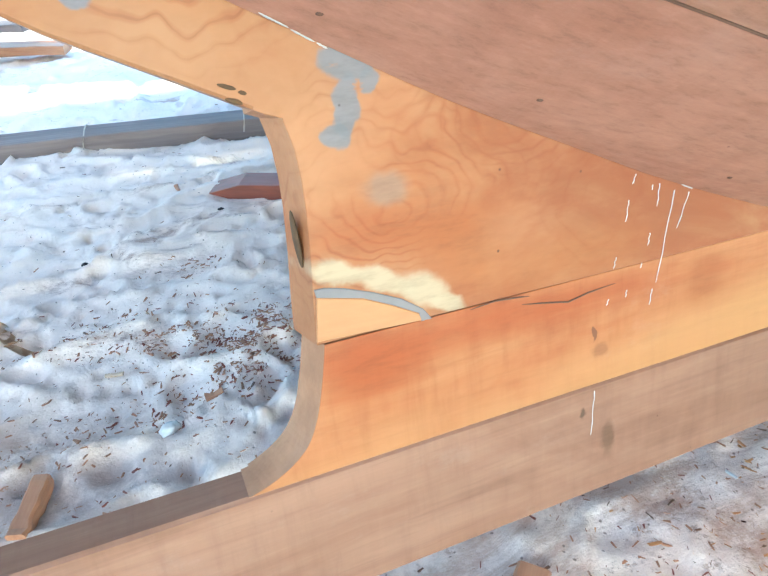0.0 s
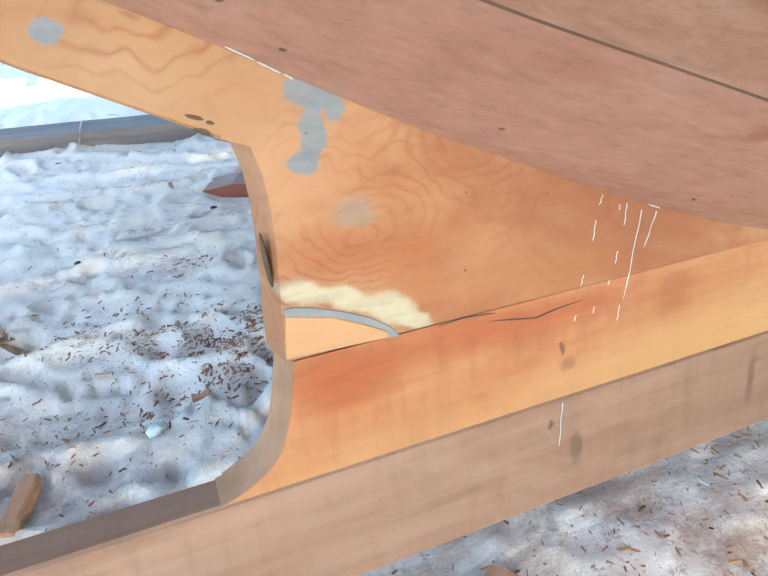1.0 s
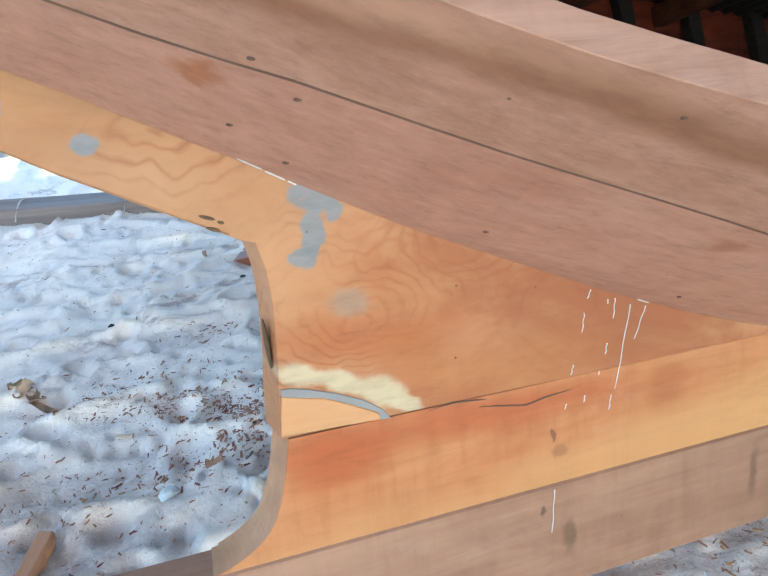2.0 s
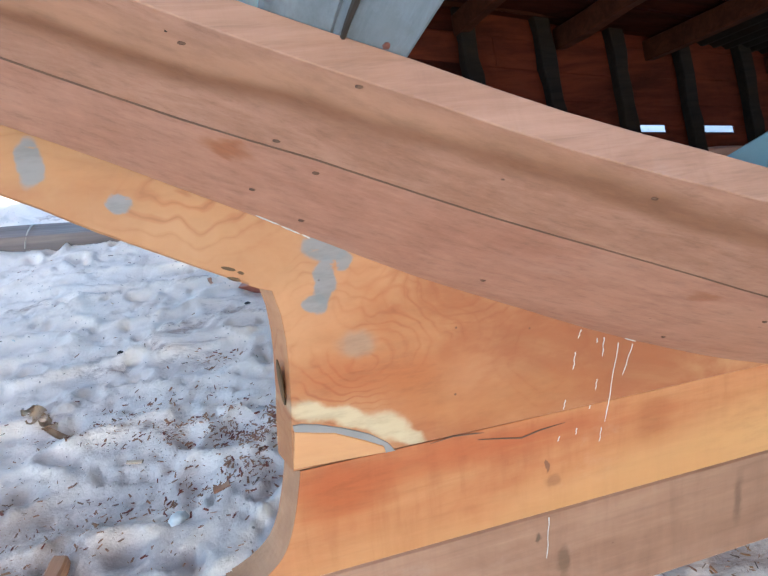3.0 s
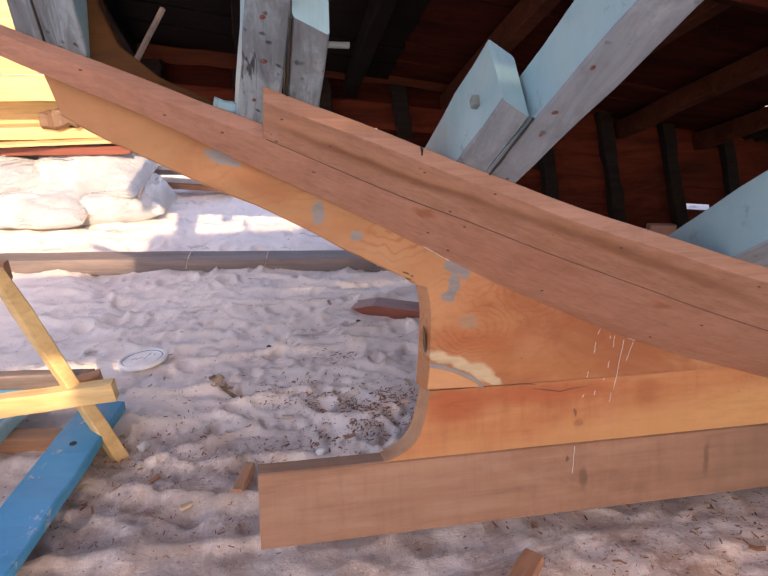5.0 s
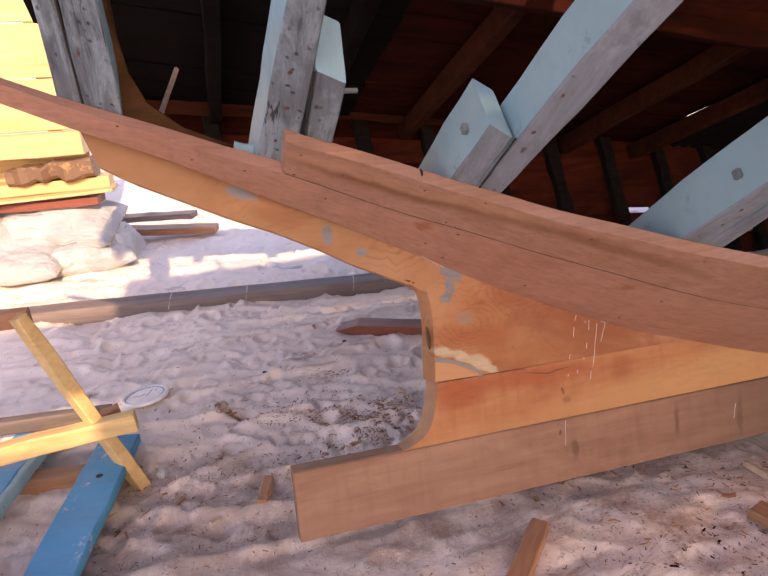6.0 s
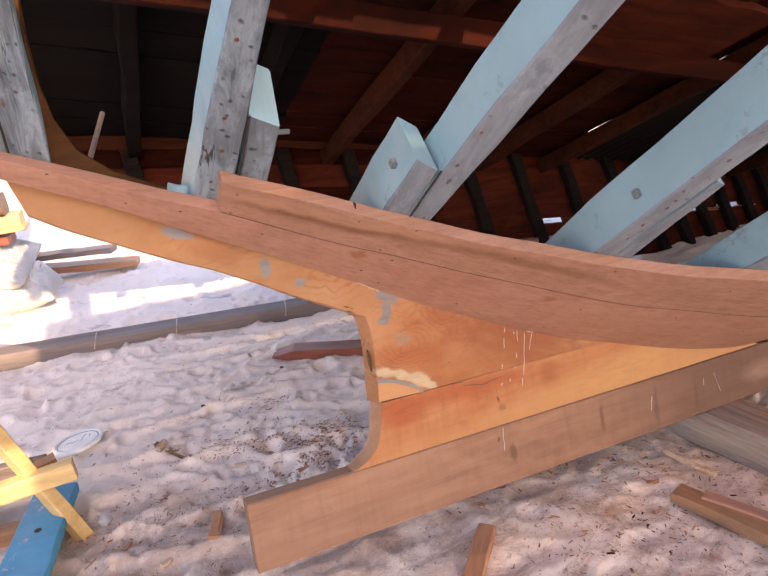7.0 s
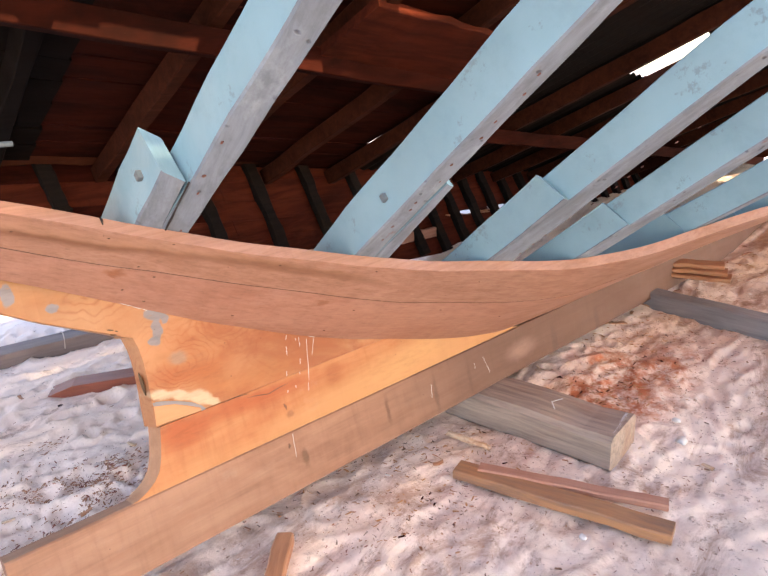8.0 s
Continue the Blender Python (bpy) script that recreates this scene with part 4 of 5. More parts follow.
for s, h, ln, lean in ((0.561, 0.234, 0.114, 0.18), (0.585, 0.228, 0.043, 0.37), (0.537, 0.246, 0.027, 0.07), (0.491, 0.233, 0.025, 0.12), (0.5, 0.263, 0.011, 0.36), (0.526, 0.187, 0.015, 0.13), (0.475, 0.166, 0.013, 0.23), (0.515, 0.15, 0.005, 0.2), (0.465, 0.114, 0.007, 0.29), (0.493, 0.12, 0.009, 0.11), (0.534, 0.112, 0.021, 0.14), (0.526, 0.246, 0.006, 0.0), (0.447, -0.008, 0.065, 0.06), (1.286, -0.048, 0.068, -0.34), (1.003, -0.058, 0.044, 0.18), (1.235, -0.055, 0.022, 0.05)):
    drip(s, h, ln, lean)
for s, ln, u in ((0.088, 0.024, 0.006), (0.114, 0.020, 0.003), (0.136, 0.010, 0.001), (0.570, 0.020, 0.003)):
    p0 = [skin(s + ln * k / 4, u - 0.002 * k / 4, -0.0004) for k in range(5)]
    part("paint_drip", tube(p0, [0.0004, 0.0011, 0.0007, 0.0010, 0.0004], 5), M_PAINT, boat)


# countersunk nails in the planks
def nail(s, u, r=0.0034, mat=None):
    c = skin(s, u, -0.0005)
    m = rise(s)
    bm = bmesh.new()
    bmesh.ops.create_cone(bm, segments=10, radius1=r, radius2=r * 0.7, depth=0.002, cap_ends=True)
    bmesh.ops.transform(bm, matrix=Matrix.Translation(c) @ Euler((math.pi / 2 - math.atan(1 / m) + math.pi / 2, 0, 0)).to_matrix().to_4x4() @ Matrix.Diagonal((1.15, 0.55, 1, 1)), verts=bm.verts)
    part("nail_head", bm, mat or M_NAIL, boat)


for s, u in ((0.131, 0.041), (0.129, 0.157), (0.082, 0.069), (0.095, 0.181), (-0.207, 0.128), (0.597, 0.050), (0.905, 0.233), (-0.401, 0.032), (-0.534, 0.05), (-0.14, 0.085), (-0.3, 0.07), (0.62, 0.19), (0.33, 0.06), (1.2, 0.2)):
    nail(s, u)
for s, u in ((0.136, 0.299), (0.571, 0.395), (0.03, 0.25), (-0.12, 0.19), (-0.2, 0.2), (0.35, 0.33), (0.9, 0.42)):
    nail(s, u, 0.0028)
# saw nick across the top of the second plank
bm = board(0.0022, 0.034, 0.012, 0, 0.0003, 1, 2)
p = skin(0.021, 0.264, 0.014)
bmesh.ops.transform(bm, matrix=pose(p.x, p.y, p.z, -61, 0, 0), verts=bm.verts)
part("saw_nick", bm, M_HOLE, boat)


# ---- things on the sand ----
def timber(name, p, q, ly, lz, mat, label, category, up=(0, 0, 1), rough=0.002, cham=0.004, seed=1, group="", nx=8):
    return thing(name, board((Vector(q) - Vector(p)).length, ly, lz, rough, cham, seed, nx), mat, label, category, along(p, q, up), group)


# long beam across the sand
beam = timber("long_beam", (-3.6, 2.50, 0.030), (1.4, 1.855, 0.030), 0.13, 0.085, M_GREYBEAM, "long weathered grey timber beam lying across the sand", "timber beam", seed=3, nx=24)
for px in (-0.225, -0.62, 0.35):
    pts = [(px + 0.03 * math.sin(a) * 0.4, 0.085 * math.cos(a), 0.058 * math.sin(a)) for a in [k * math.pi / 8 for k in range(-3, 9)]]
    bm = tube([Vector((0, 0, 0)) + Vector(p) for p in [(x - px, y, z) for x, y, z in pts]], 0.003, 5)
    w = part("wire_tie", bm, M_WIRE, beam)
    w.location = ((px + 1.1) / 0.9855, 0, 0)
# dark red board
bm = extruded([(0.0, 0.0), (0.10, 0.030), (0.55, 0.034), (0.55, -0.020), (0.06, -0.018)], -0.05, 0.05, 0.002)
thing("red_board", bm, M_REDWOOD, "dark red board with a pointed end on the sand", "board", pose(0.156, 1.45, ground_z(0.35, 1.3) + 0.022, 0, 0, -28))


# white bucket lid
def lid_profile(pts, mat, parent=None, seg=40):
    bm = bmesh.new()
    rings = [[(r * math.cos(a), r * math.sin(a), z) for a in [2 * math.pi * k / seg for k in range(seg)]] for r, z in pts]
    loft(bm, rings)
    return bm


lid = empty("bucket_lid", "white plastic bucket lid lying on the sand", "lid", pose(-0.693, 1.085, ground_z(-0.693, 1.085) + 0.014, -7, -3, 20) @ Matrix.Scale(0.91, 4))
part("disc", lid_profile([(0.094, -0.008), (0.097, -0.004), (0.097, 0.006), (0.092, 0.010), (0.086, 0.010), (0.083, 0.005), (0.074, 0.004), (0.072, 0.006), (0.070, 0.004), (0.001, 0.0045)], M_LID), M_LID, lid, smooth=False)
part("print_ring", lid_profile([(0.0815, 0.0035), (0.0815, 0.0056), (0.0765, 0.0056), (0.0765, 0.0035)], M_LIDMARK), M_LIDMARK, lid)
for k in range(5):
    bm = board(0.02 + 0.01 * (k % 2), 0.004, 0.001, 0, 0.0002, k, 1)
    bmesh.ops.transform(bm, matrix=pose(-0.03 + 0.02 * k, 0.02 - 0.012 * (k % 3), 0.0052, 0, 0, 15 * k), verts=bm.verts)
    part("print_bar", bm, M_LIDMARK, lid)

# offcuts
timber("wood_offcut", (-0.335, 0.30, 0.02), (-0.300, 0.41, 0.022), 0.032, 0.028, M_BROWNWOOD, "small red-brown wood offcut half sunk in sand", "offcut", seed=8)
timber("batten_offcut", (0.350, -0.058, 0.034), (0.04, -0.365, 0.030), 0.050, 0.035, M_BROWNWOOD, "brown batten offcut lying on the sand", "offcut", seed=9)
timber("old_board", (0.918, -0.19, 0.024), (1.085, -0.80, 0.026), 0.068, 0.034, M_OLDBOARD, "split ochre-brown board lying on the sand", "board", seed=10, rough=0.0015)
timber("thin_board", (0.955, -0.25, 0.036), (1.180, -0.745, 0.034), 0.042, 0.022, M_PLANK, "thin pinkish board lying beside another", "board", seed=11, rough=0.001)
timber("small_stick", (1.065, -0.02, 0.018), (1.09, -0.185, 0.016), 0.022, 0.016, M_CHIP, "pale split stick on the sand", "stick", seed=12)
# support baulk below the keel
baulk = timber("support_baulk", (1.258, 0.43, 0.050), (1.360, -0.517, 0.050), 0.205, 0.125, M_BAULK, "heavy weathered grey baulk supporting the keel", "timber baulk", seed=13, rough=0.003, cham=0.016, nx=9)
bm = tube([(0.25, -0.03, 0.0635), (0.22, 0.01, 0.064), (0.24, 0.05, 0.0635)], 0.0025, 5)
part("paint_mark", bm, M_PAINT, baulk)
bm = board(0.012, 0.15, 0.003, 0.001, 0.0005, 2, 8)
bmesh.ops.transform(bm, matrix=pose(0.462, 0.01, 0.0625, 0, 0, 4), verts=bm.verts)
part("paint_mark", bm, M_PAINT, baulk)
# bow-side timber with a bolt hole, and small boards
gb = timber("cross_timber", (2.70, 0.25, 0.055), (2.60, -1.2, 0.050), 0.10, 0.110, M_GREYTIMBER, "grey square timber with a bolt hole", "timber beam", seed=14, cham=0.008, nx=12)
bm = tube([(0.13, 0.052, 0.005), (0.13, 0.046, 0.005)], 0.022, 12)
part("bolt_washer", bm, M_IRON, gb)
bm = tube([(0.13, 0.0545, 0.005), (0.13, 0.045, 0.005)], 0.010, 10)
part("bolt_hole", bm, M_HOLE, gb)
for k in range(3):
    timber("packing_board", (2.92 + 0.02 * k, 0.12, 0.13 + 0.024 * k), (3.02 + 0.03 * k, -0.26 + 0.03 * k, 0.13 + 0.024 * k), 0.10, 0.020, M_BROWNWOOD, "brown packing board stacked near the keel", "board", seed=15 + k, group="packing boards")

# trestle in the sunlight
trestle = empty("trestle", "rough trestle nailed from fresh yellow wood", "trestle", pose(-0.68, 0.54, 0.0))


def bar(name, p, q, ly, lz, mat, parent, up=(0, 0, 1), seed=1):
    bm = board((Vector(q) - Vector(p)).length, ly, lz, 0.0015, 0.003, seed, 5)
    bmesh.ops.transform(bm, matrix=along(p, q, up), verts=bm.verts)
    return part(name, bm, mat, parent)


bar("leg", (0.004, 0.0, 0.0), (-0.208, 0.005, 0.60), 0.036, 0.046, M_FRESH, trestle, (1, -1, 0), 21)
bar("arm", (0.03, -0.02, 0.245), (-0.42, -0.01, 0.205), 0.040, 0.055, M_FRESH, trestle, (0, 0, 1), 22)
bar("cleat", (-0.095, 0.035, 0.235), (-0.020, 0.05, 0.245), 0.04, 0.040, M_BROWNWOOD, trestle, (0, 0, 1), 23)
bar("rail", (-0.05, 0.085, 0.225), (-0.50, 0.12, 0.235), 0.035, 0.045, M_GREYBEAM, trestle, (0, 0, 1), 24)
bar("crosspiece", (-0.190, 0.04, 0.585), (-0.62, 0.05, 0.57), 0.035, 0.05, M_BROWNWOOD, trestle, (0, 0, 1), 26)
bar("leg", (-0.75, 0.05, 0.0), (-0.46, 0.06, 0.64), 0.045, 0.05, M_FRESH, trestle, (1, -1, 0), 25)


# blue boards with bolt holes
def blue_board(p, q, ly, hole, label, seed):
    b = timber("blue_board", p, q, ly, 0.032, M_BLUEBOARD, label, "board", seed=seed, rough=0.003, group="blue boards")
    part("bolt_hole", tube([(hole, 0, 0.0135), (hole, 0, 0.018)], 0.010, 10), M_HOLE, b)
    return b


blue_board((-0.733, 0.695, 0.088), (-0.862, 0.02, 0.086), 0.125, -0.13, "bright blue painted board with scuffed edge and hole", 31)
blue_board((-0.99, 0.93, 0.086), (-1.14, 0.30, 0.086), 0.115, -0.22, "bright blue painted board lying beside another", 32)
timber("pale_batten", (-0.935, 0.885, 0.090), (-1.03, 0.42, 0.090), 0.02, 0.045, M_RIB, "pale blue batten lying on edge", "batten", seed=33)
timber("bearer", (-1.35, 0.66, 0.036), (-0.74, 0.58, 0.036), 0.06, 0.072, M_OLDBOARD, "brown bearer below the blue boards", "bearer", seed=34)
timber("bearer", (-1.35, 0.19, 0.036), (-0.85, 0.14, 0.036), 0.06, 0.072, M_OLDBOARD, "brown bearer below the blue boards", "bearer", seed=35)


# sacks
def sack(x, y, z, lx, ly, lz, turn, tilt, seed, ears=1.0, roll=0.0):
    """A filled woven sack: pillow body, flat sewn ends, creases running in from the seams."""
    r = random.Random(seed)
    nu, nv = 46, 30
    top, low = [], []
    for i in range(nu + 1):
        u = -1 + 2 * i / nu
        for rows, sign in ((top, 1), (low, -1)):
            row = []
            for k in range(nv + 1):
                v = -1 + 2 * k / nv
                fat = max(0.0, 1 - abs(u) ** 3.2) ** 0.55 * max(0.0, 1 - abs(v) ** 2.6) ** 0.5
                crease = (abs(u) ** 2) * math.sin(v * 9 + 2.5 * wob(u * 1.5, v * 2, seed)) * 0.10 + 0.30 * wob(u * 1.6, v * 1.6, sign * 0.7, seed=seed) + 0.12 * wob(u * 5, v * 5, sign, seed=seed + 2)
                crease += 0.10 * (0.5 - abs(wob(u * 3 + v * 2.2, v * 3.4 - u, sign * 2, seed=seed + 5)))
                h = fat * (1 + crease) * (0.58 if sign > 0 else 0.42)
                waist = 1 - 0.10 * u * u * (1 - ears) - 0.07 * (1 - u * u) * abs(v)
                row.append((u * lx / 2 * (1 + 0.03 * wob(v * 2, seed, 0.5)), v * ly / 2 * waist, sign * h * lz + 0.012 * math.sin(v * 6 + seed) * abs(u) ** 6))
            rows.append(row)
    bm = bmesh.new()
    for rows in (top, low):
        grid = [[bm.verts.new(p) for p in row] for row in rows]
        for a, b in zip(grid, grid[1:]):
            for k in range(nv):
                bm.faces.new((a[k], a[k + 1], b[k + 1], b[k]))
    bmesh.ops.remove_doubles(bm, verts=bm.verts, dist=0.0008)
    ob = thing("sack", bm, M_SACK, "full white woven plastic sack, creased and stained", "sack", pose(x, y, z, tilt, roll, turn), "sack pile", smooth=True)
    for k in range(3):
        cx, cy = r.uniform(-0.22, 0.15) * lx, (-0.25 + 0.2 * k) * ly
        pts = [(cx + t * 0.10 * lx, cy + 0.01 * t, 0.62 * lz) for t in (-1, -0.5, 0, 0.5, 1)]
        part("print_bar", tube(pts, 0.004, 5), M_LIDMARK, ob)
    bm = tube([(lx * 0.497, v * ly * 0.42, 0.006 * math.sin(v * 7)) for v in [-1 + 0.2 * k for k in range(11)]], 0.006, 5)
    part("sewn_hem", bm, M_CHIP, ob, "frayed yellowish sewn hem")
    return ob


sack(-1.62, 3.02, 0.115, 0.74, 0.46, 0.23, -8, 6, 4)
sack(-1.16, 3.10, 0.110, 0.56, 0.42, 0.22, 14, 10, 3)
sack(-1.86, 3.10, 0.30, 0.66, 0.44, 0.22, 30, 14, 2, roll=-4)
sack(-1.28, 3.20, 0.31, 0.72, 0.46, 0.24, -12, 22, 1, roll=6)
sack(-0.98, 3.16, 0.13, 0.30, 0.30, 0.24, 66, 10, 5)

# lumber stacked behind the sacks, boards standing above
timber("red_plank", (-1.9, 3.22, 0.455), (-1.00, 3.12, 0.465), 0.20, 0.05, M_REDWOOD, "red-brown plank laid on the sacks", "plank", seed=41)
timber("thin_plank", (-2.6, 3.15, 0.475), (-0.90, 3.10, 0.53), 0.22, 0.02, M_FRESH, "thin sunlit yellow plank on the stack", "plank", seed=42)
timber("squared_timber", (-2.6, 3.25, 0.545), (-0.93, 3.2, 0.57), 0.20, 0.075, M_FRESH, "squared sunlit yellow timber on the stack", "timber", seed=43)
timber("bark_slab", (-1.50, 3.18, 0.64), (-1.0, 3.14, 0.675), 0.20, 0.11, M_BARK, "rough brown slab with bark on the stack", "timber slab", seed=44, rough=0.012, cham=0.02, nx=12)
timber("squared_timber", (-3.0, 3.3, 0.80), (-1.05, 3.25, 0.82), 0.22, 0.14, M_FRESH, "thick sunlit yellow timber on the stack", "timber", seed=45)
wall = empty("board_wall", "wall of fresh yellow boards in sunlight", "board wall", pose(0, 3.42, 0), kind="structure")
for k in range(5):
    z = 0.0 + 0.33 * (k + 1) - 0.16 + 0.55
    bm = board(2.4, 0.03, 0.325, 0.003, 0.004, 50 + k, 10)
    bmesh.ops.transform(bm, matrix=Matrix.Translation((-2.26, 0, z)), verts=bm.verts)
    part("wall_board", bm, M_FRESH, wall)
for x in (-3.3, -2.2, -1.25):
    bm = board(2.35, 0.08, 0.08, 0.002, 0.004, 60, 3)
    bmesh.ops.transform(bm, matrix=pose(x, 0.06, 1.175, 0, 90, 0), verts=bm.verts)
    part("post", bm, M_GREYBEAM, wall)
timber("grey_board", (-1.1, 3.75, 0.20), (-0.45, 3.50, 0.22), 0.14, 0.04, M_GREYBEAM, "weathered grey board lying behind the sacks", "board", seed=46)
timber("grey_board", (-1.3, 3.9, 0.09), (-0.30, 3.66, 0.06), 0.16, 0.05, M_BROWNWOOD, "brown board lying behind the sacks", "board", seed=47)

# ---- unseen canopy, added high behind the camera to keep sun off the yard ----
canopy = empty("shade_canopy", "unseen boarded canopy added to shade the yard", "canopy", kind="structure")
for k in range(-8, 14):
    y = -7.07 + 0.31 * k
    x0 = -3.4 if y < -3.65 else -0.57
    # one board is cut through so that sun reaches the trestle
    runs = [(x0, 7.0)] if k != 8 else [(x0, -0.86), (-0.46, 7.0)]
    for a, c in runs:
        bm = board(c - a, 0.32, 0.025, 0.003, 0.004, 300 + k, 8)
        bmesh.ops.transform(bm, matrix=pose((a + c) / 2, y, 3.2 + 0.028 * (k % 2)), verts=bm.verts)
        part("canopy_board", bm, M_CANOPY, canopy)
for x, y in ((-3.2, -9.3), (-3.2, -3.4), (1.6, -9.3), (6.8, -9.3), (6.8, -2.2), (1.9, -2.2)):
    bm = board(3.3, 0.11, 0.11, 0.003, 0.006, 400, 4)
    bmesh.ops.transform(bm, matrix=pose(x, y, 1.55, 0, 90, 0), verts=bm.verts)
    part("post", bm, M_GREYBEAM, canopy)

# ---- small litter ----
def litter(name, spots, mats, label, size, seed, flat=0.25):
    r = random.Random(seed)
    verts, faces, idx = [], [], []
    for x0, y0, rx, ry, count in spots:
        for _ in range(count):
            x, y = r.gauss(x0, rx), r.gauss(y0, ry)
            if abs(x) > 5 or y < -1.25 or y > 4.3:
                continue
            a, l = r.uniform(0, 6.283), size * r.choice((0.3, 0.4, 0.5, 0.7, 1.0, 1.5)) * r.uniform(0.8, 1.2)
            wd, th = l * r.uniform(0.08, 0.36), l * flat * r.uniform(0.25, 0.6)
            z = ground_z(x, y) + th * 0.35
            tilt = r.uniform(-0.5, 0.5)
            ca, sa = math.cos(a), math.sin(a)
            i = len(verts)
            for u, v, t in ((-1, -0.6, 0), (1, -1, 0), (0.8, 1, 0), (-0.9, 0.7, 0), (-0.8, -0.5, 1), (0.9, -0.8, 1), (0.7, 0.8, 1), (-0.8, 0.6, 1)):
                px, py = u * l / 2, v * wd / 2
                verts.append((x + ca * px - sa * py, y + sa * px + ca * py, z + t * th + tilt * px * 0.5))
            q = [(0, 3, 2, 1), (4, 5, 6, 7), (0, 1, 5, 4), (1, 2, 6, 5), (2, 3, 7, 6), (3, 0, 4, 7)]
            faces += [tuple(i + k for k in f) for f in q]
            m = r.randrange(len(mats))
            idx += [m] * 6
    me = bpy.data.meshes.new(name)
    me.from_pydata(verts, [], faces)
    for m in mats:
        me.materials.append(m)
    me.polygons.foreach_set("material_index", idx)
    return tagged(new(name, me), label, "litter", kind="stuff")


litter("wood_shavings", [(0.12, 0.62, 0.10, 0.05, 2200), (0.0, 0.72, 0.12, 0.03, 900), (-0.02, 0.52, 0.2, 0.04, 700), (0.02, 1.02, 0.06, 0.03, 120), (-0.25, 0.8, 0.06, 0.03, 300), (-0.1, 0.85, 0.2, 0.06, 260), (-0.3, 0.45, 0.3, 0.2, 420), (0.0, 0.3, 0.4, 0.12, 420), (-0.5, 0.7, 0.25, 0.25, 200), (0.1, 1.85, 0.4, 0.12, 160), (-0.6, 0.35, 0.2, 0.12, 160)], (M_BROWNWOOD, M_REDWOOD, M_BROWNWOOD, M_OLDBOARD), "brown wood shavings and bark bits on sand", 0.011, 5)
litter("leaf_bits", [(0.0, 1.2, 0.9, 0.6, 380), (-0.8, 1.6, 0.6, 0.7, 160), (0.6, 0.0, 0.5, 0.2, 350), (1.0, -0.15, 0.4, 0.12, 420), (1.2, -0.5, 0.6, 0.3, 380), (2.4, -0.4, 0.7, 0.3, 420), (0.3, 2.8, 0.7, 0.5, 120)], (M_BARK, M_BARK, M_BROWNWOOD, M_OLDBOARD), "dark dry leaf and twig bits on sand", 0.011, 6)
litter("red_sawdust", [(1.75, -0.30, 0.24, 0.09, 1400), (2.2, -0.15, 0.35, 0.14, 900), (1.5, -0.12, 0.2, 0.05, 250), (0.85, -0.22, 0.2, 0.06, 260), (0.55, 0.12, 0.25, 0.05, 260), (0.9, 0.0, 0.2, 0.06, 260), (2.9, -0.2, 0.3, 0.15, 300)], (M_OLDSHADED, M_WEDGE, M_WEDGE, M_BROWNWOOD), "orange-red chips beside the baulk", 0.014, 7, 0.15)
litter("wood_shards", [(3.4, -0.05, 0.45, 0.16, 70), (2.6, 0.1, 0.3, 0.08, 30), (3.9, -0.4, 0.3, 0.2, 30)], (M_BROWNWOOD, M_OLDBOARD, M_CHIP), "split wood shards on the rising sand", 0.085, 17, 0.12)
litter("fibre_litter", [(0.9, -0.35, 0.35, 0.12, 900), (1.45, -0.75, 0.4, 0.1, 700), (0.5, -0.15, 0.3, 0.08, 700), (-0.6, 0.2, 0.28, 0.18, 1700), (-0.45, 0.5, 0.15, 0.14, 1000), (2.3, -0.35, 0.4, 0.15, 800)], (M_BROWNWOOD, M_REDWOOD, M_OLDBOARD), "fine brown fibre litter trodden into sand", 0.008, 19)
litter("straw", [(-0.69, 0.56, 0.03, 0.03, 150), (-0.64, 0.46, 0.05, 0.05, 90), (-0.75, 0.40, 0.05, 0.08, 60)], (M_FRESH, M_CHIP, M_BROWNWOOD), "loose straw and shavings round the trestle foot", 0.026, 23, 0.06)
litter("pale_bits", [(0.0, 0.8, 0.8, 0.5, 60), (1.6, -0.4, 0.7, 0.25, 70), (3.2, -0.2, 0.4, 0.2, 120), (0.6, 0.2, 0.3, 0.2, 50)], (M_STONE, M_CHIP), "pale chips and shell bits on sand", 0.013, 8)


def stone(name, x, y, r, mat, label, category, seed, flat=0.6):
    bm = bmesh.new()
    bmesh.ops.create_icosphere(bm, subdivisions=3, radius=r)
    for v in bm.verts:
        k = 1 + 0.35 * wob(*(v.co / r), scale=1.6, seed=seed)
        v.co = (v.co.x * k, v.co.y * k * 0.8, v.co.z * k * flat)
    return thing(name, bm, mat, label, category, pose(x, y, ground_z(x, y) + r * flat * 0.4, 0, 0, seed * 40), smooth=True)


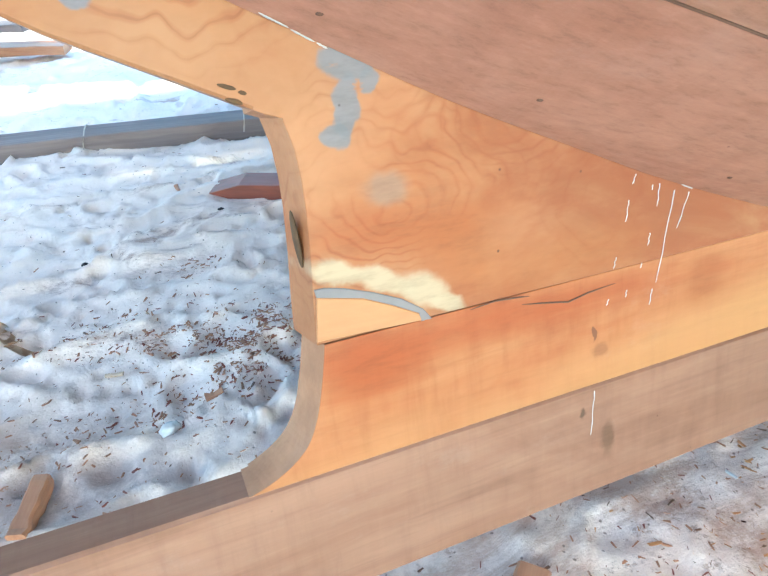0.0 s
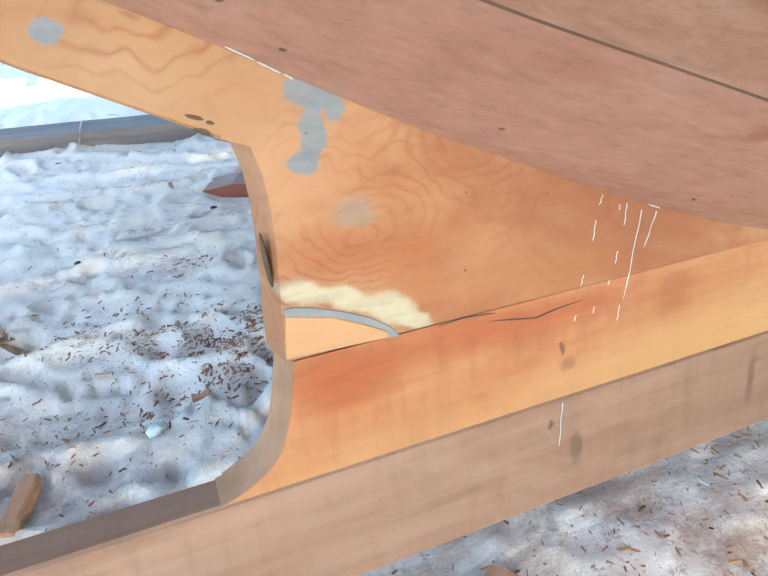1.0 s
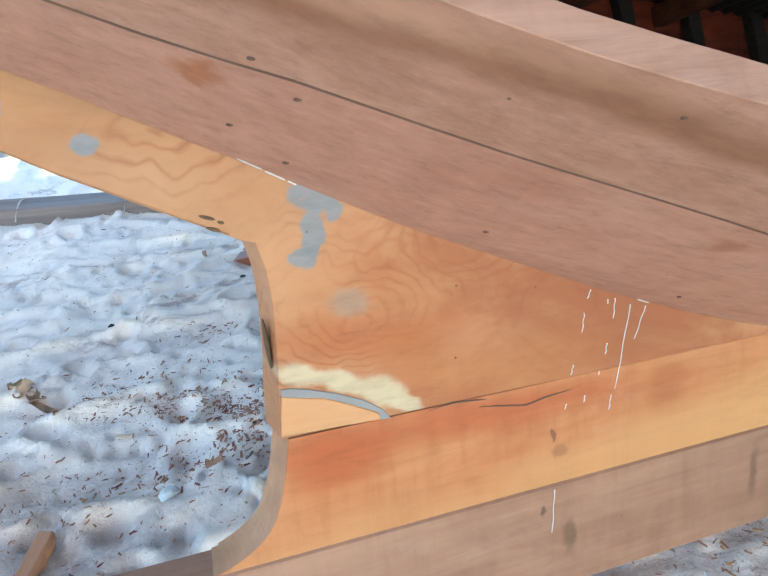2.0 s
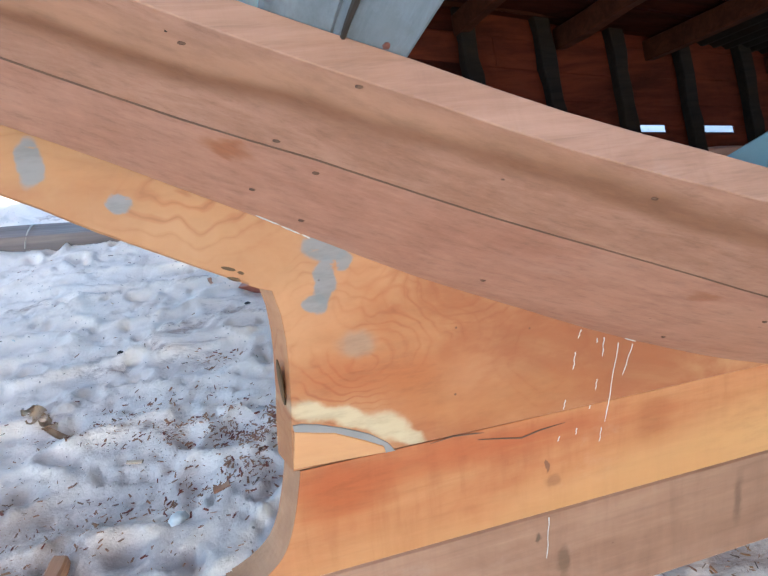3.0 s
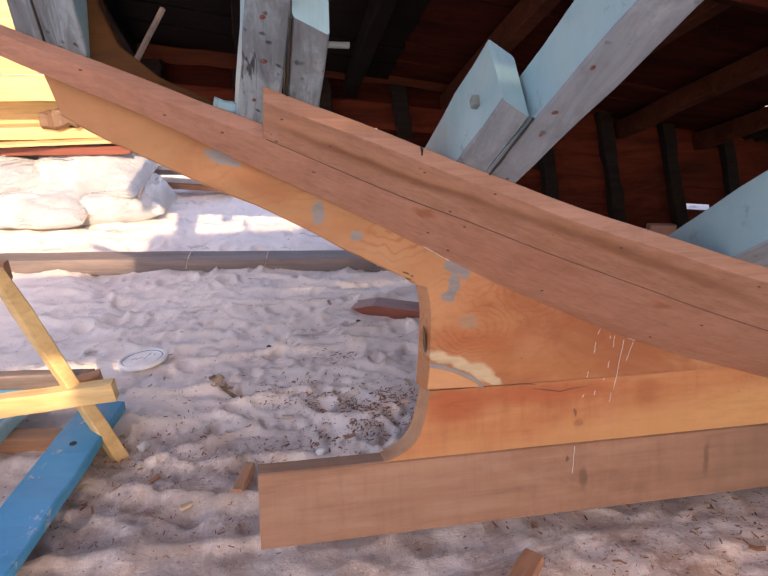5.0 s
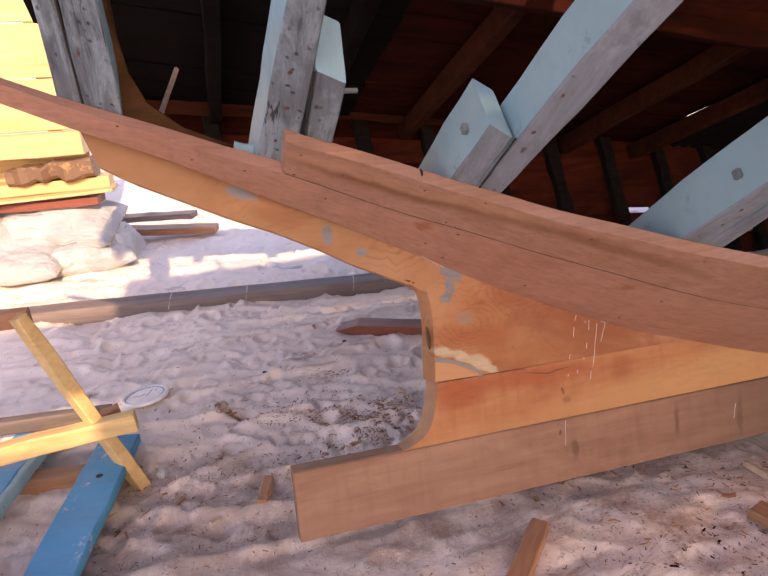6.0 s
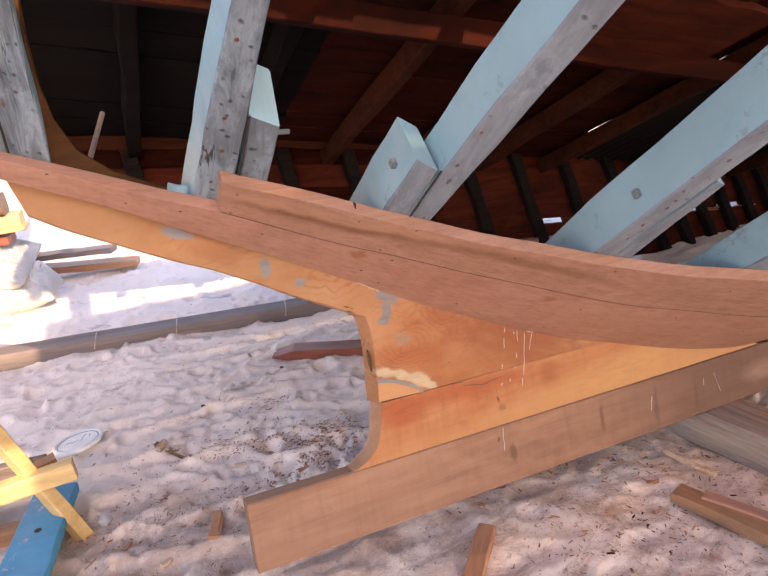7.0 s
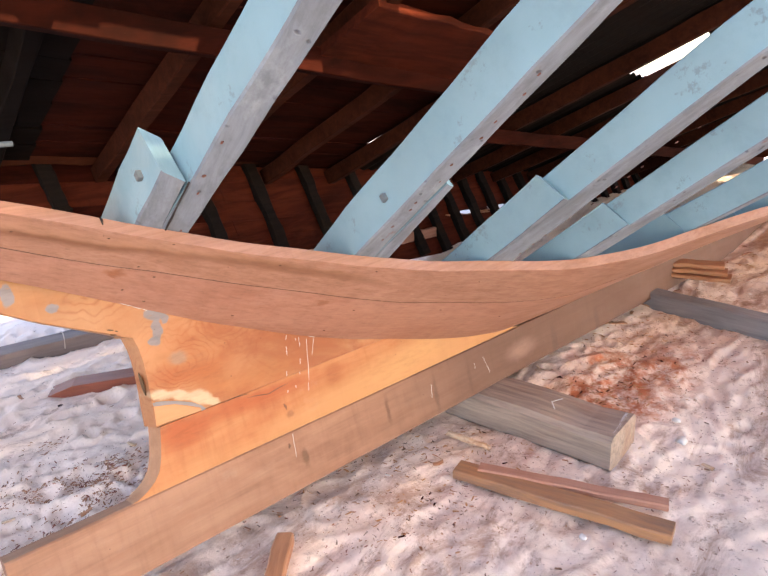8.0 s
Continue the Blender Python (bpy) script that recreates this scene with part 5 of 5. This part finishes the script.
for k, (x, y, r, m, nm) in enumerate(((-0.094, 0.449, 0.020, M_STONE, "pale_stone"), (-0.615, 0.58, 0.024, M_STONE, "pale_stone"), (-0.23, 1.108, 0.011, M_HOLE, "dark_pebble"), (0.15, 1.30, 0.012, M_HOLE, "dark_pebble"), (1.58, -0.62, 0.022, M_STONE, "pale_stone"), (0.94, -0.62, 0.012, M_STONE, "pale_stone"), (1.70, -0.55, 0.014, M_STONE, "pale_stone"), (-0.28, 1.12, 0.010, M_STONE, "pale_stone"))):
    stone(nm, x, y, r, m, "small pale stone on the sand" if m is M_STONE else "small dark pebble on the sand", "stone", k + 1)

# curled dry leaves
def leaf(x, y, ln, wd, turn, seed):
    bm = bmesh.new()
    rows = []
    for i in range(9):
        t = i / 8
        w = wd * math.sin(math.pi * (0.08 + 0.86 * t)) ** 0.8
        curl = 1.2 + 0.6 * wob(t, seed, 0)
        rows.append([bm.verts.new((ln * (t - 0.5), w * math.sin(a * curl), 0.6 * w * (1 - math.cos(a * curl)) + 0.012 * math.sin(t * 5 + seed))) for a in (-1, -0.5, 0, 0.5, 1)])
    for a, b in zip(rows, rows[1:]):
        for k in range(4):
            bm.faces.new((a[k], a[k + 1], b[k + 1], b[k]))
    g = bmesh.ops.solidify(bm, geom=bm.faces[:], thickness=0.0015)
    return thing("dry_leaf", bm, M_CHIP, "curled dry brown leaf on the sand", "leaf", pose(x, y, ground_z(x, y) + 0.012, 10, 5, turn), "dry leaves", smooth=True)


for k, (x, y, ln, wd, tn) in enumerate(((-0.43, 0.895, 0.07, 0.016, 80), (-0.385, 0.85, 0.10, 0.018, 120), (-0.36, 0.81, 0.09, 0.012, 150), (-0.41, 0.87, 0.05, 0.02, 30))):
    leaf(x, y, ln, wd, tn, k + 1)
for k, (x, y) in enumerate(((-0.02, 0.50), (0.25, 0.75), (-0.55, 0.42), (-0.2, 0.66), (0.05, 1.45), (-0.45, 0.30), (0.9, -0.1), (1.5, -0.75))):
    timber("wood_chip", (x, y, ground_z(x, y) + 0.006), (x + 0.035 * math.cos(k * 2), y + 0.035 * math.sin(k * 2), ground_z(x, y) + 0.010), 0.014, 0.007, M_CHIP if k % 2 else M_BROWNWOOD, "small split wood chip on the sand", "wood chip", seed=80 + k, group="wood chips", nx=2)
